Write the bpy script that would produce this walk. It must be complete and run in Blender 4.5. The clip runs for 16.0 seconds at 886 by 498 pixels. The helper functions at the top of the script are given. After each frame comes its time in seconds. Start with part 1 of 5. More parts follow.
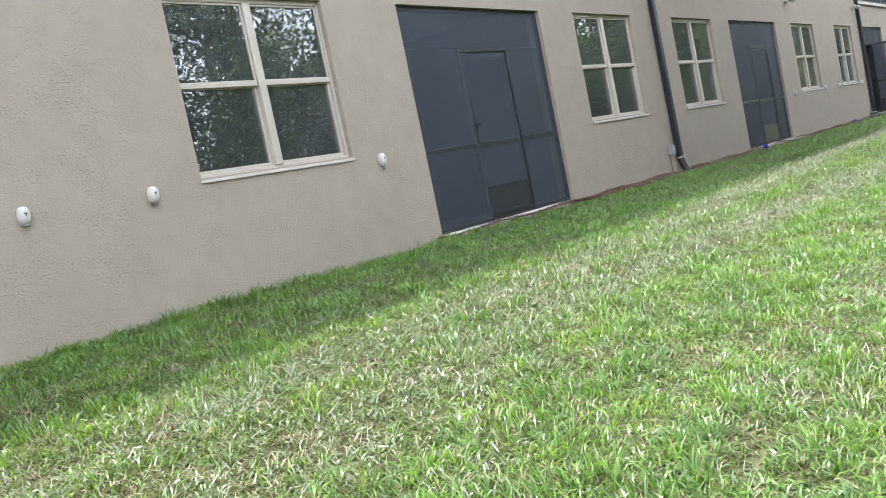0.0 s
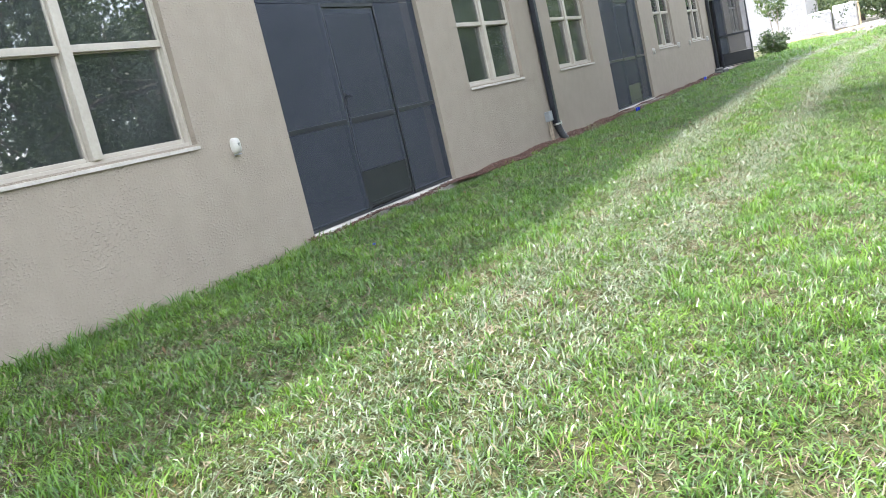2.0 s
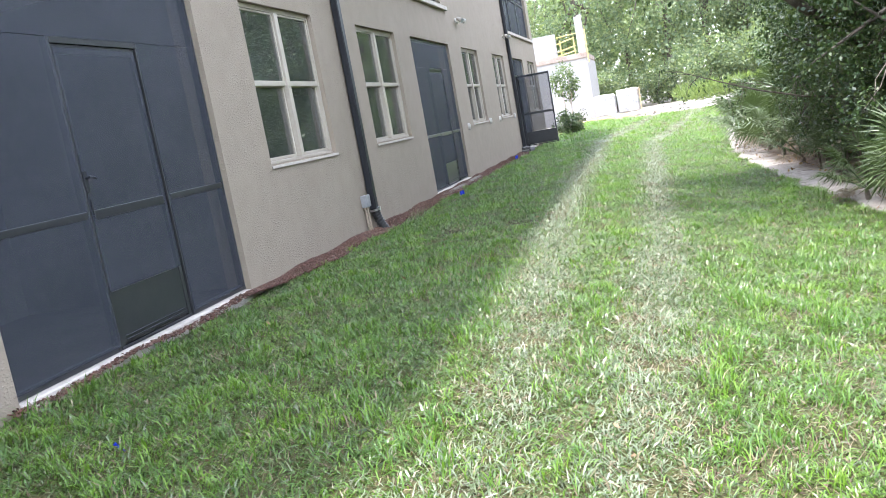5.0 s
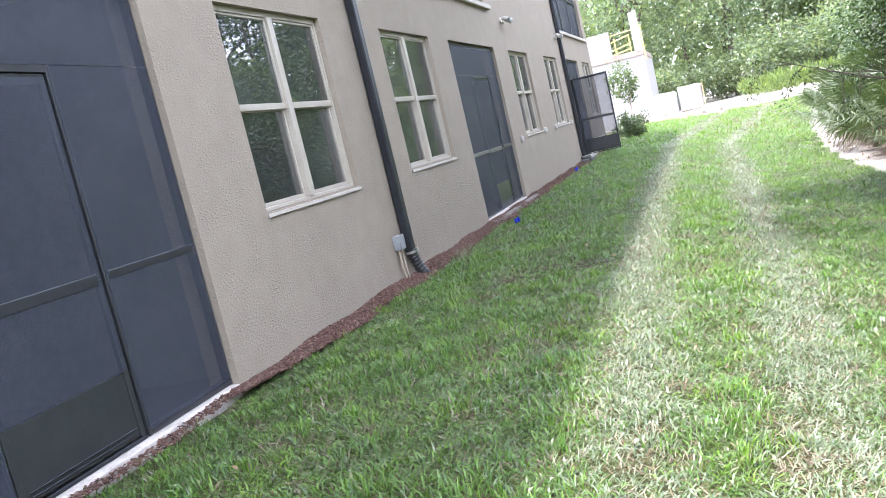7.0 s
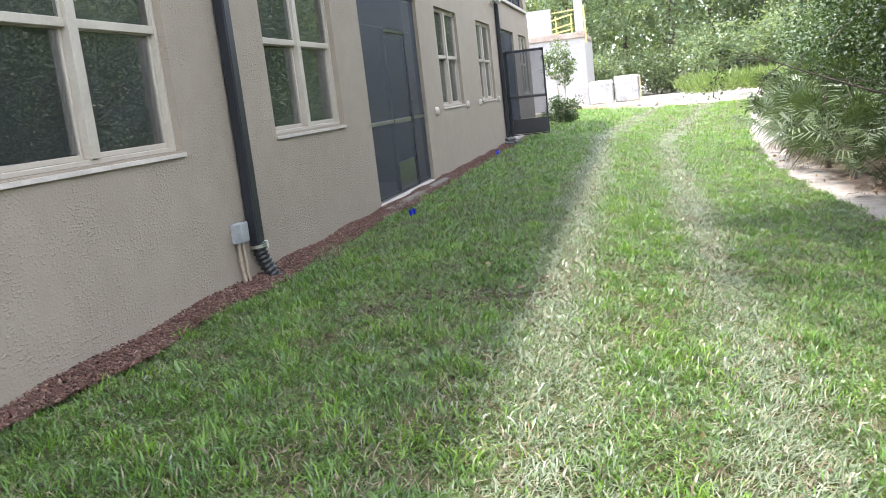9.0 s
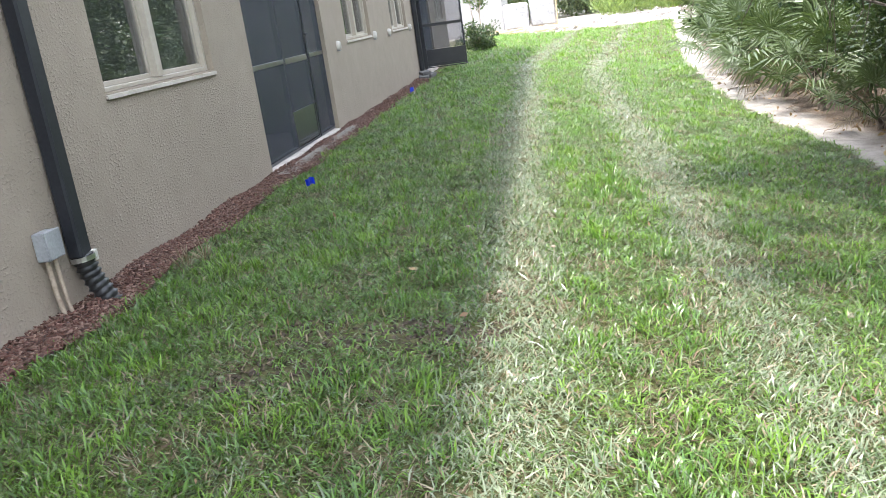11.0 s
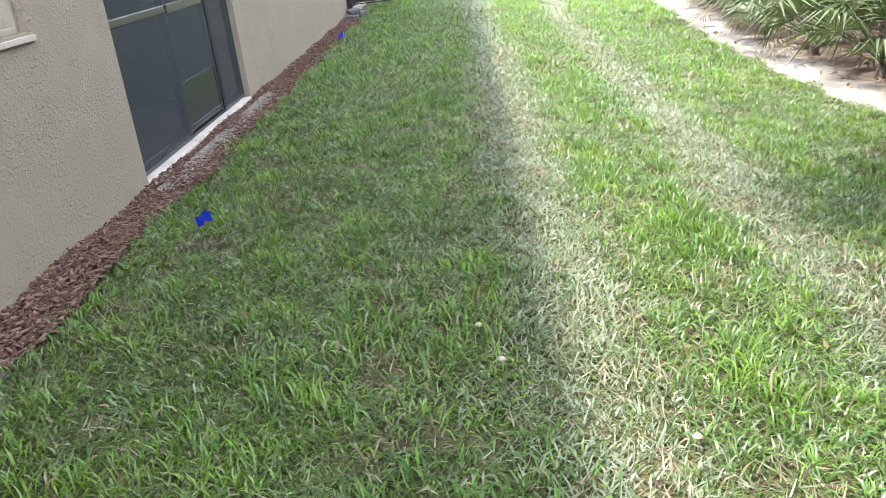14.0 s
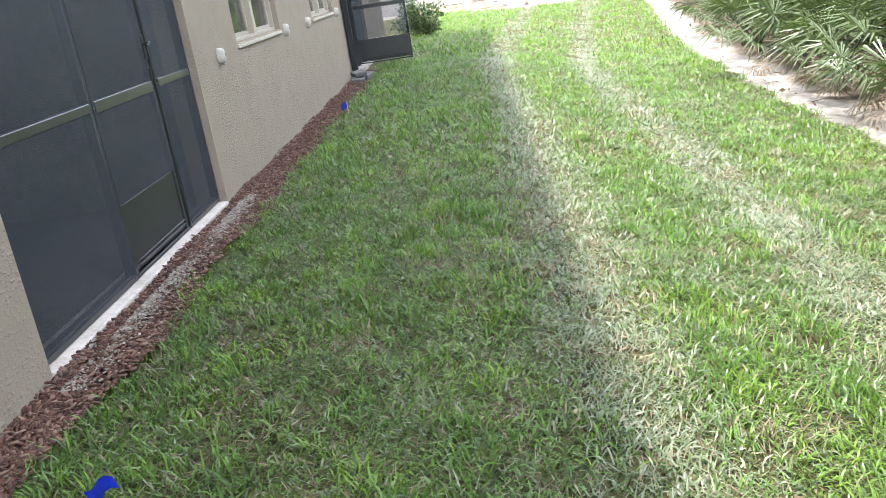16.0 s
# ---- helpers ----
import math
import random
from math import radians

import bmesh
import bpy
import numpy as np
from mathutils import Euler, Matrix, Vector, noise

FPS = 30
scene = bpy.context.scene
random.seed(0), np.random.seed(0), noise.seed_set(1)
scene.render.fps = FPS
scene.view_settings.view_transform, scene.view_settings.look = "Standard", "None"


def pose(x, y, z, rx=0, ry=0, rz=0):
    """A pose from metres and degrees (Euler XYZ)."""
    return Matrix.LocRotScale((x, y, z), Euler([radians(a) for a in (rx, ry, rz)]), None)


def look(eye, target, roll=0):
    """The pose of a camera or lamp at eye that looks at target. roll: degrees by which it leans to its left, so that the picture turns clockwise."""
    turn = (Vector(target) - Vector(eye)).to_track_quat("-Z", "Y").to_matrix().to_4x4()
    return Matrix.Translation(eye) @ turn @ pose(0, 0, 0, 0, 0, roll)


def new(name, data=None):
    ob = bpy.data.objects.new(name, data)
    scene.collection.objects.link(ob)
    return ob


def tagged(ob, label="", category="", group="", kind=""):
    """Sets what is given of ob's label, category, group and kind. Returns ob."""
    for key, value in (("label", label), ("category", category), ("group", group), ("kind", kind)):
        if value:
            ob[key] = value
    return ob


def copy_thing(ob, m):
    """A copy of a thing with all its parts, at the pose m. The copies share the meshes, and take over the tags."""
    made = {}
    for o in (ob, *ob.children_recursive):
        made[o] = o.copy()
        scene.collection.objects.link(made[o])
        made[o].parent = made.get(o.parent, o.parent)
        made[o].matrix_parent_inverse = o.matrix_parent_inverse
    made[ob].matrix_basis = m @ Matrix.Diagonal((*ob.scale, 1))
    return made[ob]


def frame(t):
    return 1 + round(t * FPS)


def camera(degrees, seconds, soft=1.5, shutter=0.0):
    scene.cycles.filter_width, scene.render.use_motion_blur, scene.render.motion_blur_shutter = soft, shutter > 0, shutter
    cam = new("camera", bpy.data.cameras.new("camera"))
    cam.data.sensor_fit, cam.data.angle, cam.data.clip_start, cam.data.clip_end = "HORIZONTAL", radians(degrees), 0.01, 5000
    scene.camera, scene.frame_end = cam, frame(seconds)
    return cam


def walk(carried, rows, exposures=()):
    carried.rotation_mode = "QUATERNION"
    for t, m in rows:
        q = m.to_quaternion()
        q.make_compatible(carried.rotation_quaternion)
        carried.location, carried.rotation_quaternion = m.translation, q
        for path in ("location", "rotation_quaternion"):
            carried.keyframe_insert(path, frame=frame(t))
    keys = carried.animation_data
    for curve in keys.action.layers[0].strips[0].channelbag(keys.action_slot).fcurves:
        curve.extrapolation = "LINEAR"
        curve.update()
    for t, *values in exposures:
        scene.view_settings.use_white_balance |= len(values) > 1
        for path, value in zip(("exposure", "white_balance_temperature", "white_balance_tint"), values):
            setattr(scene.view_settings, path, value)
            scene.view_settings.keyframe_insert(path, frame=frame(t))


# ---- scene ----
cam = camera(54.7, 16.0, soft=0.5)
PATH = [
    (0, (0.964, -0.465, 0.538), (-0.324, 1.058, 0.391), -11.7),
    (0.5, (0.603, -0.299, 0.633), (-0.703, 1.197, 0.398), -11.2),
    (1, (0.301, 0.029, 0.701), (-0.979, 1.538, 0.413), -11.3),
    (1.5, (0.023, 0.32, 0.744), (-1.111, 1.935, 0.424), -10.8),
    (2, (-0.306, 0.657, 0.854), (-1.293, 2.365, 0.53), -13.2),
    (2.5, (-0.494, 1.123, 0.895), (-1.355, 2.905, 0.605), -13.1),
    (3, (-0.698, 1.516, 0.905), (-1.488, 3.332, 0.625), -11.8),
    (3.5, (-0.967, 1.922, 1.0), (-1.497, 3.83, 0.719), -8.1),
    (3.7, (-1.053, 2.08, 1.004), (-1.564, 3.993, 0.718), -7.8),
    (5.8, (-1.821, 3.636, 1.11), (-2.34, 5.547, 0.828), -11.7),
    (6, (-1.887, 3.889, 1.095), (-2.412, 5.797, 0.811), -11.7),
    (6.5, (-1.913, 4.358, 1.145), (-2.46, 6.253, 0.815), -12.8),
    (7, (-1.9, 4.833, 1.175), (-2.535, 6.715, 0.937), -13.4),
    (7.5, (-1.956, 5.413, 1.178), (-2.583, 7.305, 1.013), -12.8),
    (8, (-1.923, 5.906, 1.136), (-2.611, 7.774, 0.949), -11.1),
    (8.5, (-1.975, 6.429, 1.153), (-2.723, 8.271, 0.938), -7.8),
    (9, (-2.086, 6.967, 1.14), (-2.551, 8.88, 0.792), -6.5),
    (9.2, (-2.119, 7.182, 1.12), (-2.569, 9.095, 0.752), -6.8),
    (11.3, (-2.474, 9.064, 1.203), (-2.745, 10.971, 0.665), -8.4),
    (11.5, (-2.509, 9.251, 1.26), (-2.773, 11.16, 0.723), -8.5),
    (12, (-2.531, 9.687, 1.225), (-2.802, 11.595, 0.689), -9.4),
    (12.5, (-2.723, 10.128, 1.213), (-2.997, 12.034, 0.675), -9.3),
    (13, (-2.841, 10.431, 1.288), (-3.111, 12.336, 0.741), -8.6),
    (13.5, (-2.88, 10.898, 1.285), (-3.132, 12.795, 0.705), -8.6),
    (14, (-3.003, 11.37, 1.226), (-3.118, 13.237, 0.519), -7.2),
    (14.5, (-3.069, 11.756, 1.275), (-3.097, 13.623, 0.558), -6.9),
    (15, (-3.052, 12.22, 1.287), (-3.25, 14.124, 0.707), -12.6),
    (15.5, (-3.123, 12.743, 1.262), (-3.262, 14.64, 0.643), -9.3),
    (16, (-3.153, 13.183, 1.288), (-3.287, 15.082, 0.676), -8.9),
]
walk(cam, [(t, look(eye, target, roll)) for t, eye, target, roll in PATH], exposures=((0, 3.25, 6300, 9.5), (0.5, 3.33, 6300, 9.8), (1.5, 3.38, 6250, 9), (3.5, 3.28, 6200, 8), (6, 3.61, 6050, 15), (7, 3.64, 6030, 15.5), (7.5, 3.35, 5950, 16), (8.5, 3.75, 6100, 15), (9.1, 3.30, 6350, 10.5), (11.5, 3.48, 6350, 9.5), (14, 3.65, 6450, 9), (15.5, 3.70, 6450, 9.5), (16, 3.58, 6450, 9)))

# ---- world, sun ----
world = bpy.data.worlds.new("world")
scene.world = world
world.use_nodes = True
SUN_WAY = Vector((-0.262, -0.06, 1.0)).normalized()
SUN_EL = math.asin(SUN_WAY.z)
SUN_AZ = math.atan2(SUN_WAY.x, SUN_WAY.y)
wt = world.node_tree
sky = wt.nodes.new("ShaderNodeTexSky")
sky.sky_type = "NISHITA"
sky.sun_disc = False
sky.sun_elevation, sky.sun_rotation = SUN_EL, SUN_AZ
sky.air_density, sky.dust_density, sky.ozone_density = 1.0, 1.2, 1.0
wt.nodes["Background"].inputs["Strength"].default_value = 0.15
haze = wt.nodes.new("ShaderNodeHueSaturation")
haze.inputs["Saturation"].default_value = 0.38
wt.links.new(sky.outputs["Color"], haze.inputs["Color"])
wt.links.new(haze.outputs["Color"], wt.nodes["Background"].inputs["Color"])
sun = new("sun", bpy.data.lights.new("sun", "SUN"))
sun.data.energy, sun.data.angle, sun.data.color = 0.98, radians(1.8), (1.0, 0.95, 0.87)
sun.matrix_world = look((SUN_WAY * 60), (0, 0, 0))


# ---- materials ----
def nodes_of(name):
    m = bpy.data.materials.new(name)
    m.use_nodes = True
    return m, m.node_tree.nodes, m.node_tree.links, m.node_tree.nodes["Principled BSDF"]


def coords(n, l, scale, kind="Object"):
    t = n.new("ShaderNodeTexCoord")
    mp = n.new("ShaderNodeMapping")
    mp.inputs["Scale"].default_value = scale if isinstance(scale, tuple) else (scale,) * 3
    l.new(t.outputs[kind], mp.inputs["Vector"])
    return mp.outputs["Vector"]


def noise_of(n, l, vec, scale, detail=4.0, rough=0.55):
    t = n.new("ShaderNodeTexNoise")
    t.inputs["Scale"].default_value, t.inputs["Detail"].default_value, t.inputs["Roughness"].default_value = scale, detail, rough
    l.new(vec, t.inputs["Vector"])
    return t.outputs["Fac"]


def ramp(n, l, fac, stops):
    r = n.new("ShaderNodeValToRGB")
    e = r.color_ramp.elements
    while len(e) < len(stops):
        e.new(0.5)
    for el, (p, c) in zip(e, stops):
        el.position, el.color = p, (*c, 1)
    l.new(fac, r.inputs["Fac"])
    return r.outputs["Color"]


def mixed(n, l, fac, a, b, how="MIX"):
    m = n.new("ShaderNodeMix")
    m.data_type, m.blend_type = "RGBA", how
    for sock, v in ((m.inputs[0], fac), (m.inputs[6], a), (m.inputs[7], b)):
        if isinstance(v, (int, float)):
            sock.default_value = v
        elif isinstance(v, tuple):
            sock.default_value = (*v, 1)
        else:
            l.new(v, sock)
    return m.outputs[2]


def maths(n, l, op, a, b=0.0, clamp=False):
    m = n.new("ShaderNodeMath")
    m.operation, m.use_clamp = op, clamp
    for sock, v in ((m.inputs[0], a), (m.inputs[1], b)):
        if isinstance(v, (int, float)):
            sock.default_value = v
        else:
            l.new(v, sock)
    return m.outputs[0]


def bumped(n, l, bsdf, height, strength, distance):
    b = n.new("ShaderNodeBump")
    b.inputs["Strength"].default_value, b.inputs["Distance"].default_value = strength, distance
    l.new(height, b.inputs["Height"])
    l.new(b.outputs["Normal"], bsdf.inputs["Normal"])


def surface(name, dark, light, scale, rough=0.7, bump=0.0, fine=8.0, metal=0.0, spec=0.4):
    """Two tones mixed by a coarse and a fine noise, with relief from the fine one."""
    m, n, l, b = nodes_of(name)
    v = coords(n, l, 1.0)
    big, small = noise_of(n, l, v, scale), noise_of(n, l, v, scale * fine, 3.0)
    both = maths(n, l, "ADD", maths(n, l, "MULTIPLY", big, 0.6), maths(n, l, "MULTIPLY", small, 0.4))
    l.new(ramp(n, l, both, ((0.35, dark), (0.65, light))), b.inputs["Base Color"])
    b.inputs["Roughness"].default_value, b.inputs["Metallic"].default_value = rough, metal
    b.inputs["Specular IOR Level"].default_value = spec
    if bump:
        bumped(n, l, b, small, 0.6, bump)
    return m


def stucco_material():
    """Sprayed stucco: fine sand grain, with sparse flattened dashes that come and go in patches."""
    m, n, l, b = nodes_of("stucco")
    v = coords(n, l, 1.0)
    big = noise_of(n, l, v, 0.7, 3.0)
    mid = noise_of(n, l, v, 5.0, 4.0)
    tone = ramp(n, l, maths(n, l, "ADD", maths(n, l, "MULTIPLY", big, 0.5), maths(n, l, "MULTIPLY", mid, 0.5)),
                ((0.3, (0.258, 0.214, 0.168)), (0.7, (0.312, 0.260, 0.206))))
    grain = noise_of(n, l, v, 260.0, 2.0, 0.5)
    patchy = maths(n, l, "MULTIPLY", maths(n, l, "SUBTRACT", noise_of(n, l, v, 2.6, 3.0), 0.40), 3.2, True)
    dash = maths(n, l, "MULTIPLY", maths(n, l, "SUBTRACT", noise_of(n, l, coords(n, l, (1.0, 0.8, 1.25)), 52.0, 1.0, 0.4), 0.50), 3.2, True)
    dash = maths(n, l, "MULTIPLY", dash, maths(n, l, "ADD", 0.25, maths(n, l, "MULTIPLY", patchy, 0.75)))
    height = maths(n, l, "ADD", maths(n, l, "MULTIPLY", grain, 0.18), dash)
    tone = mixed(n, l, maths(n, l, "MULTIPLY", dash, 0.22), tone, (0.375, 0.315, 0.255))
    fine = maths(n, l, "MULTIPLY", maths(n, l, "SUBTRACT", grain, 0.58), 5.0, True)
    l.new(mixed(n, l, maths(n, l, "MULTIPLY", fine, 0.16), tone, (0.16, 0.128, 0.10)), b.inputs["Base Color"])
    b.inputs["Roughness"].default_value = 0.9
    b.inputs["Specular IOR Level"].default_value = 0.2
    bumped(n, l, b, height, 0.9, 0.009)
    return m


def glass_material():
    m, n, l, b = nodes_of("window_glass")
    n.remove(b)
    out = n["Material Output"]
    fr = n.new("ShaderNodeFresnel")
    fr.inputs["IOR"].default_value = 2.6
    g = n.new("ShaderNodeBsdfGlossy")
    g.inputs["Roughness"].default_value = 0.015
    t = n.new("ShaderNodeBsdfTransparent")
    t.inputs["Color"].default_value = (0.74, 0.79, 0.78, 1)
    mx = n.new("ShaderNodeMixShader")
    v = coords(n, l, 1.0)
    bp = n.new("ShaderNodeBump")
    bp.inputs["Strength"].default_value, bp.inputs["Distance"].default_value = 0.25, 0.004
    l.new(noise_of(n, l, v, 1.6, 1.0), bp.inputs["Height"])
    l.new(bp.outputs["Normal"], g.inputs["Normal"])
    l.new(fr.outputs[0], mx.inputs[0])
    l.new(t.outputs[0], mx.inputs[1])
    l.new(g.outputs[0], mx.inputs[2])
    # Pale patchy veil added over the panes to lift their dark tones.
    veil = n.new("ShaderNodeBsdfDiffuse")
    veil.inputs["Color"].default_value = (0.55, 0.57, 0.56, 1)
    film = n.new("ShaderNodeMixShader")
    l.new(maths(n, l, "MULTIPLY", noise_of(n, l, v, 2.2, 4.0), 0.045), film.inputs[0])
    l.new(mx.outputs[0], film.inputs[1])
    l.new(veil.outputs[0], film.inputs[2])
    l.new(film.outputs[0], out.inputs["Surface"])
    return m


def screen_material(see):
    """Woven insect screen: dark thread over air."""
    m, n, l, b = nodes_of("insect_screen")
    out = n["Material Output"]
    v = coords(n, l, 1.0)
    l.new(ramp(n, l, noise_of(n, l, v, 1.2, 3.0), ((0.3, (0.040, 0.046, 0.062)), (0.7, (0.056, 0.062, 0.082)))), b.inputs["Base Color"])
    b.inputs["Roughness"].default_value = 0.55
    b.inputs["Specular IOR Level"].default_value = 0.5
    t = n.new("ShaderNodeBsdfTransparent")
    mx = n.new("ShaderNodeMixShader")
    mx.inputs[0].default_value = see
    l.new(b.outputs[0], mx.inputs[1])
    l.new(t.outputs[0], mx.inputs[2])
    l.new(mx.outputs[0], out.inputs["Surface"])
    return m


def leaf_material(name, tones, rough=0.45, through_light=0.4, patch_tone=None):
    """Leaf tissue: gloss on top and light passing through, each leaf with a tone of its own."""
    m, n, l, b = nodes_of(name)
    out = n["Material Output"]
    g = n.new("ShaderNodeNewGeometry")
    pick = g.outputs["Random Per Island"]
    k = len(tones) - 1
    tone = ramp(n, l, pick, [(i / k, c) for i, c in enumerate(tones)])
    v = coords(n, l, 1.0)
    patch = noise_of(n, l, v, 0.9, 2.0)
    tone = mixed(n, l, maths(n, l, "MULTIPLY", patch, 0.35), tone, tones[0])
    if patch_tone:
        spots = maths(n, l, "MULTIPLY", maths(n, l, "SUBTRACT", noise_of(n, l, v, 2.6, 3.0), 0.46), 4.0, True)
        tone = mixed(n, l, maths(n, l, "MULTIPLY", spots, 0.65), tone, patch_tone)
    l.new(tone, b.inputs["Base Color"])
    b.inputs["Roughness"].default_value = rough
    b.inputs["Specular IOR Level"].default_value = 0.45
    tr = n.new("ShaderNodeBsdfTranslucent")
    l.new(mixed(n, l, 1.0, tone, (1.35, 1.45, 0.75), "MULTIPLY"), tr.inputs["Color"])
    mx = n.new("ShaderNodeMixShader")
    mx.inputs[0].default_value = through_light
    l.new(b.outputs[0], mx.inputs[1])
    l.new(tr.outputs[0], mx.inputs[2])
    l.new(mx.outputs[0], out.inputs["Surface"])
    return m


# Edge of the lawn towards the sandy strip (x by y) and towards the building site (y by x).
EDGE_Y = (-10.0, 0.0, 6.0, 10.0, 12.6, 16.5, 19.5, 22.0, 25.0, 28.6, 33.0, 45.0)
EDGE_X = (4.0, 2.4, 1.3, 0.78, 0.44, 0.1, -0.06, -0.05, 0.17, 0.45, 1.0, 2.5)
FAR_X = (-30.0, -4.8, -2.0, 1.4, 10.0)
FAR_Y = (44.5, 43.8, 39.6, 38.9, 38.0)


def lawn_edge(y):
    return np.interp(y, EDGE_Y, EDGE_X)


def lawn_end(x):
    return np.interp(x, FAR_X, FAR_Y)


def curve_node(n, l, fac, xs, ys, lo, hi):
    """A value looked up along a curve, from fac (scaled 0 to 1 over xs) to the span lo..hi."""
    c = n.new("ShaderNodeFloatCurve")
    pts = c.mapping.curves[0].points
    rel = [((x - xs[0]) / (xs[-1] - xs[0]), (y - lo) / (hi - lo)) for x, y in zip(xs, ys)]
    while len(pts) < len(rel):
        pts.new(0.5, 0.5)
    for p, (a, q) in zip(pts, rel):
        p.location = (a, q)
        p.handle_type = "VECTOR"
    c.mapping.update()
    l.new(fac, c.inputs["Value"])
    return maths(n, l, "ADD", maths(n, l, "MULTIPLY", c.outputs[0], hi - lo), lo)


def ground_material():
    m, n, l, b = nodes_of("ground")
    v = coords(n, l, 1.0)
    sep = n.new("ShaderNodeSeparateXYZ")
    l.new(v, sep.inputs[0])
    x, y = sep.outputs[0], sep.outputs[1]
    fine, mid, big = noise_of(n, l, v, 60.0, 4.0), noise_of(n, l, v, 7.0, 4.0), noise_of(n, l, v, 1.1, 3.0)
    wob = maths(n, l, "MULTIPLY", maths(n, l, "SUBTRACT", mid, 0.5), 0.35)
    yy = maths(n, l, "DIVIDE", maths(n, l, "SUBTRACT", y, EDGE_Y[0]), EDGE_Y[-1] - EDGE_Y[0], True)
    over_x = maths(n, l, "ADD", maths(n, l, "SUBTRACT", x, curve_node(n, l, yy, EDGE_Y, EDGE_X, -1.0, 4.5)), wob)
    xx = maths(n, l, "DIVIDE", maths(n, l, "SUBTRACT", x, FAR_X[0]), FAR_X[-1] - FAR_X[0], True)
    over_y = maths(n, l, "ADD", maths(n, l, "SUBTRACT", y, curve_node(n, l, xx, FAR_X, FAR_Y, 37.0, 46.0)), wob)
    over = maths(n, l, "MAXIMUM", over_x, over_y)
    sandy = maths(n, l, "MULTIPLY", maths(n, l, "ADD", over, 0.05), 9.0, True)
    woods = maths(n, l, "MULTIPLY", maths(n, l, "SUBTRACT", maths(n, l, "ADD", over_x, maths(n, l, "MULTIPLY", big, 0.9)), 0.80), 3.5, True)
    thatch = ramp(n, l, maths(n, l, "ADD", maths(n, l, "MULTIPLY", fine, 0.5), maths(n, l, "MULTIPLY", mid, 0.5)),
                  ((0.32, (0.026, 0.022, 0.012)), (0.5, (0.068, 0.068, 0.028)), (0.7, (0.145, 0.125, 0.065))))
    sand = ramp(n, l, maths(n, l, "ADD", maths(n, l, "MULTIPLY", fine, 0.35), maths(n, l, "MULTIPLY", mid, 0.65)),
                ((0.3, (0.17, 0.15, 0.13)), (0.55, (0.30, 0.272, 0.248)), (0.8, (0.41, 0.38, 0.35))))
    # Leaf litter, its brown darkened to include the shade under the palmettos.
    litter = ramp(n, l, maths(n, l, "ADD", maths(n, l, "MULTIPLY", fine, 0.6), maths(n, l, "MULTIPLY", mid, 0.4)),
                  ((0.35, (0.035, 0.026, 0.019)), (0.65, (0.13, 0.10, 0.078))))
    sand = mixed(n, l, woods, sand, litter)
    l.new(mixed(n, l, sandy, thatch, sand), b.inputs["Base Color"])
    b.inputs["Roughness"].default_value = 0.95
    b.inputs["Specular IOR Level"].default_value = 0.15
    bumped(n, l, b, maths(n, l, "ADD", fine, maths(n, l, "MULTIPLY", mid, 2.0)), 0.8, 0.02)
    return m


STUCCO = stucco_material()
GLASS = glass_material()
SCREEN = screen_material(0.58)
GROUND = ground_material()
BRONZE = surface("bronze_aluminium", (0.030, 0.031, 0.035), (0.042, 0.043, 0.047), 6.0, 0.30, 0.0, 10.0, 0.25, 0.8)
ALMOND = surface("almond_vinyl", (0.34, 0.30, 0.245), (0.42, 0.372, 0.308), 4.0, 0.45, 0.0005, 12.0)
SILL = surface("painted_sill", (0.38, 0.335, 0.285), (0.50, 0.45, 0.395), 5.0, 0.75, 0.002, 10.0)
CONCRETE = surface("concrete", (0.31, 0.275, 0.245), (0.54, 0.485, 0.44), 5.0, 0.9, 0.004, 9.0)
PAVER = surface("grey_paver", (0.07, 0.068, 0.068), (0.14, 0.135, 0.13), 9.0, 0.9, 0.004, 8.0)
WHITE_PLASTIC = surface("white_plastic", (0.40, 0.372, 0.33), (0.50, 0.47, 0.42), 8.0, 0.4, 0.0, 10.0)
DARK_MARK = surface("dark_mark", (0.05, 0.05, 0.05), (0.1, 0.1, 0.1), 20.0, 0.6)
BLACK_METAL = surface("black_metal", (0.010, 0.011, 0.014), (0.020, 0.021, 0.026), 5.0, 0.45, 0.0, 10.0, 0.0, 0.35)
BLACK_PLASTIC = surface("black_plastic", (0.012, 0.012, 0.013), (0.03, 0.03, 0.03), 12.0, 0.4)
GREY_PLASTIC = surface("grey_plastic", (0.20, 0.205, 0.21), (0.29, 0.295, 0.30), 9.0, 0.5)
STEEL = surface("steel", (0.5, 0.5, 0.5), (0.7, 0.7, 0.7), 20.0, 0.3, 0.0, 6.0, 1.0)
INSIDE = surface("interior_paint", (0.50, 0.49, 0.47), (0.60, 0.59, 0.57), 1.5, 0.9)
# Porch floor and walls: base colours darkened to stand in for interior shade.
DIMMED_PORCH_FLOOR = surface("dimmed_porch_floor", (0.10, 0.095, 0.09), (0.16, 0.15, 0.145), 2.0, 0.8)
DIMMED_PORCH = surface("dimmed_porch_wall", (0.13, 0.125, 0.12), (0.19, 0.18, 0.17), 1.5, 0.9)
BLIND = surface("blind_fabric", (0.55, 0.55, 0.53), (0.70, 0.70, 0.68), 7.0, 0.8)
ROOFING = surface("roof_shingle", (0.10, 0.085, 0.07), (0.20, 0.17, 0.14), 3.0, 0.9, 0.01)
FASCIA = surface("fascia_paint", (0.10, 0.085, 0.07), (0.14, 0.12, 0.10), 3.0, 0.6)
BLUE_FLAG = surface("blue_flag", (0.02, 0.05, 0.55), (0.04, 0.09, 0.75), 20.0, 0.45)
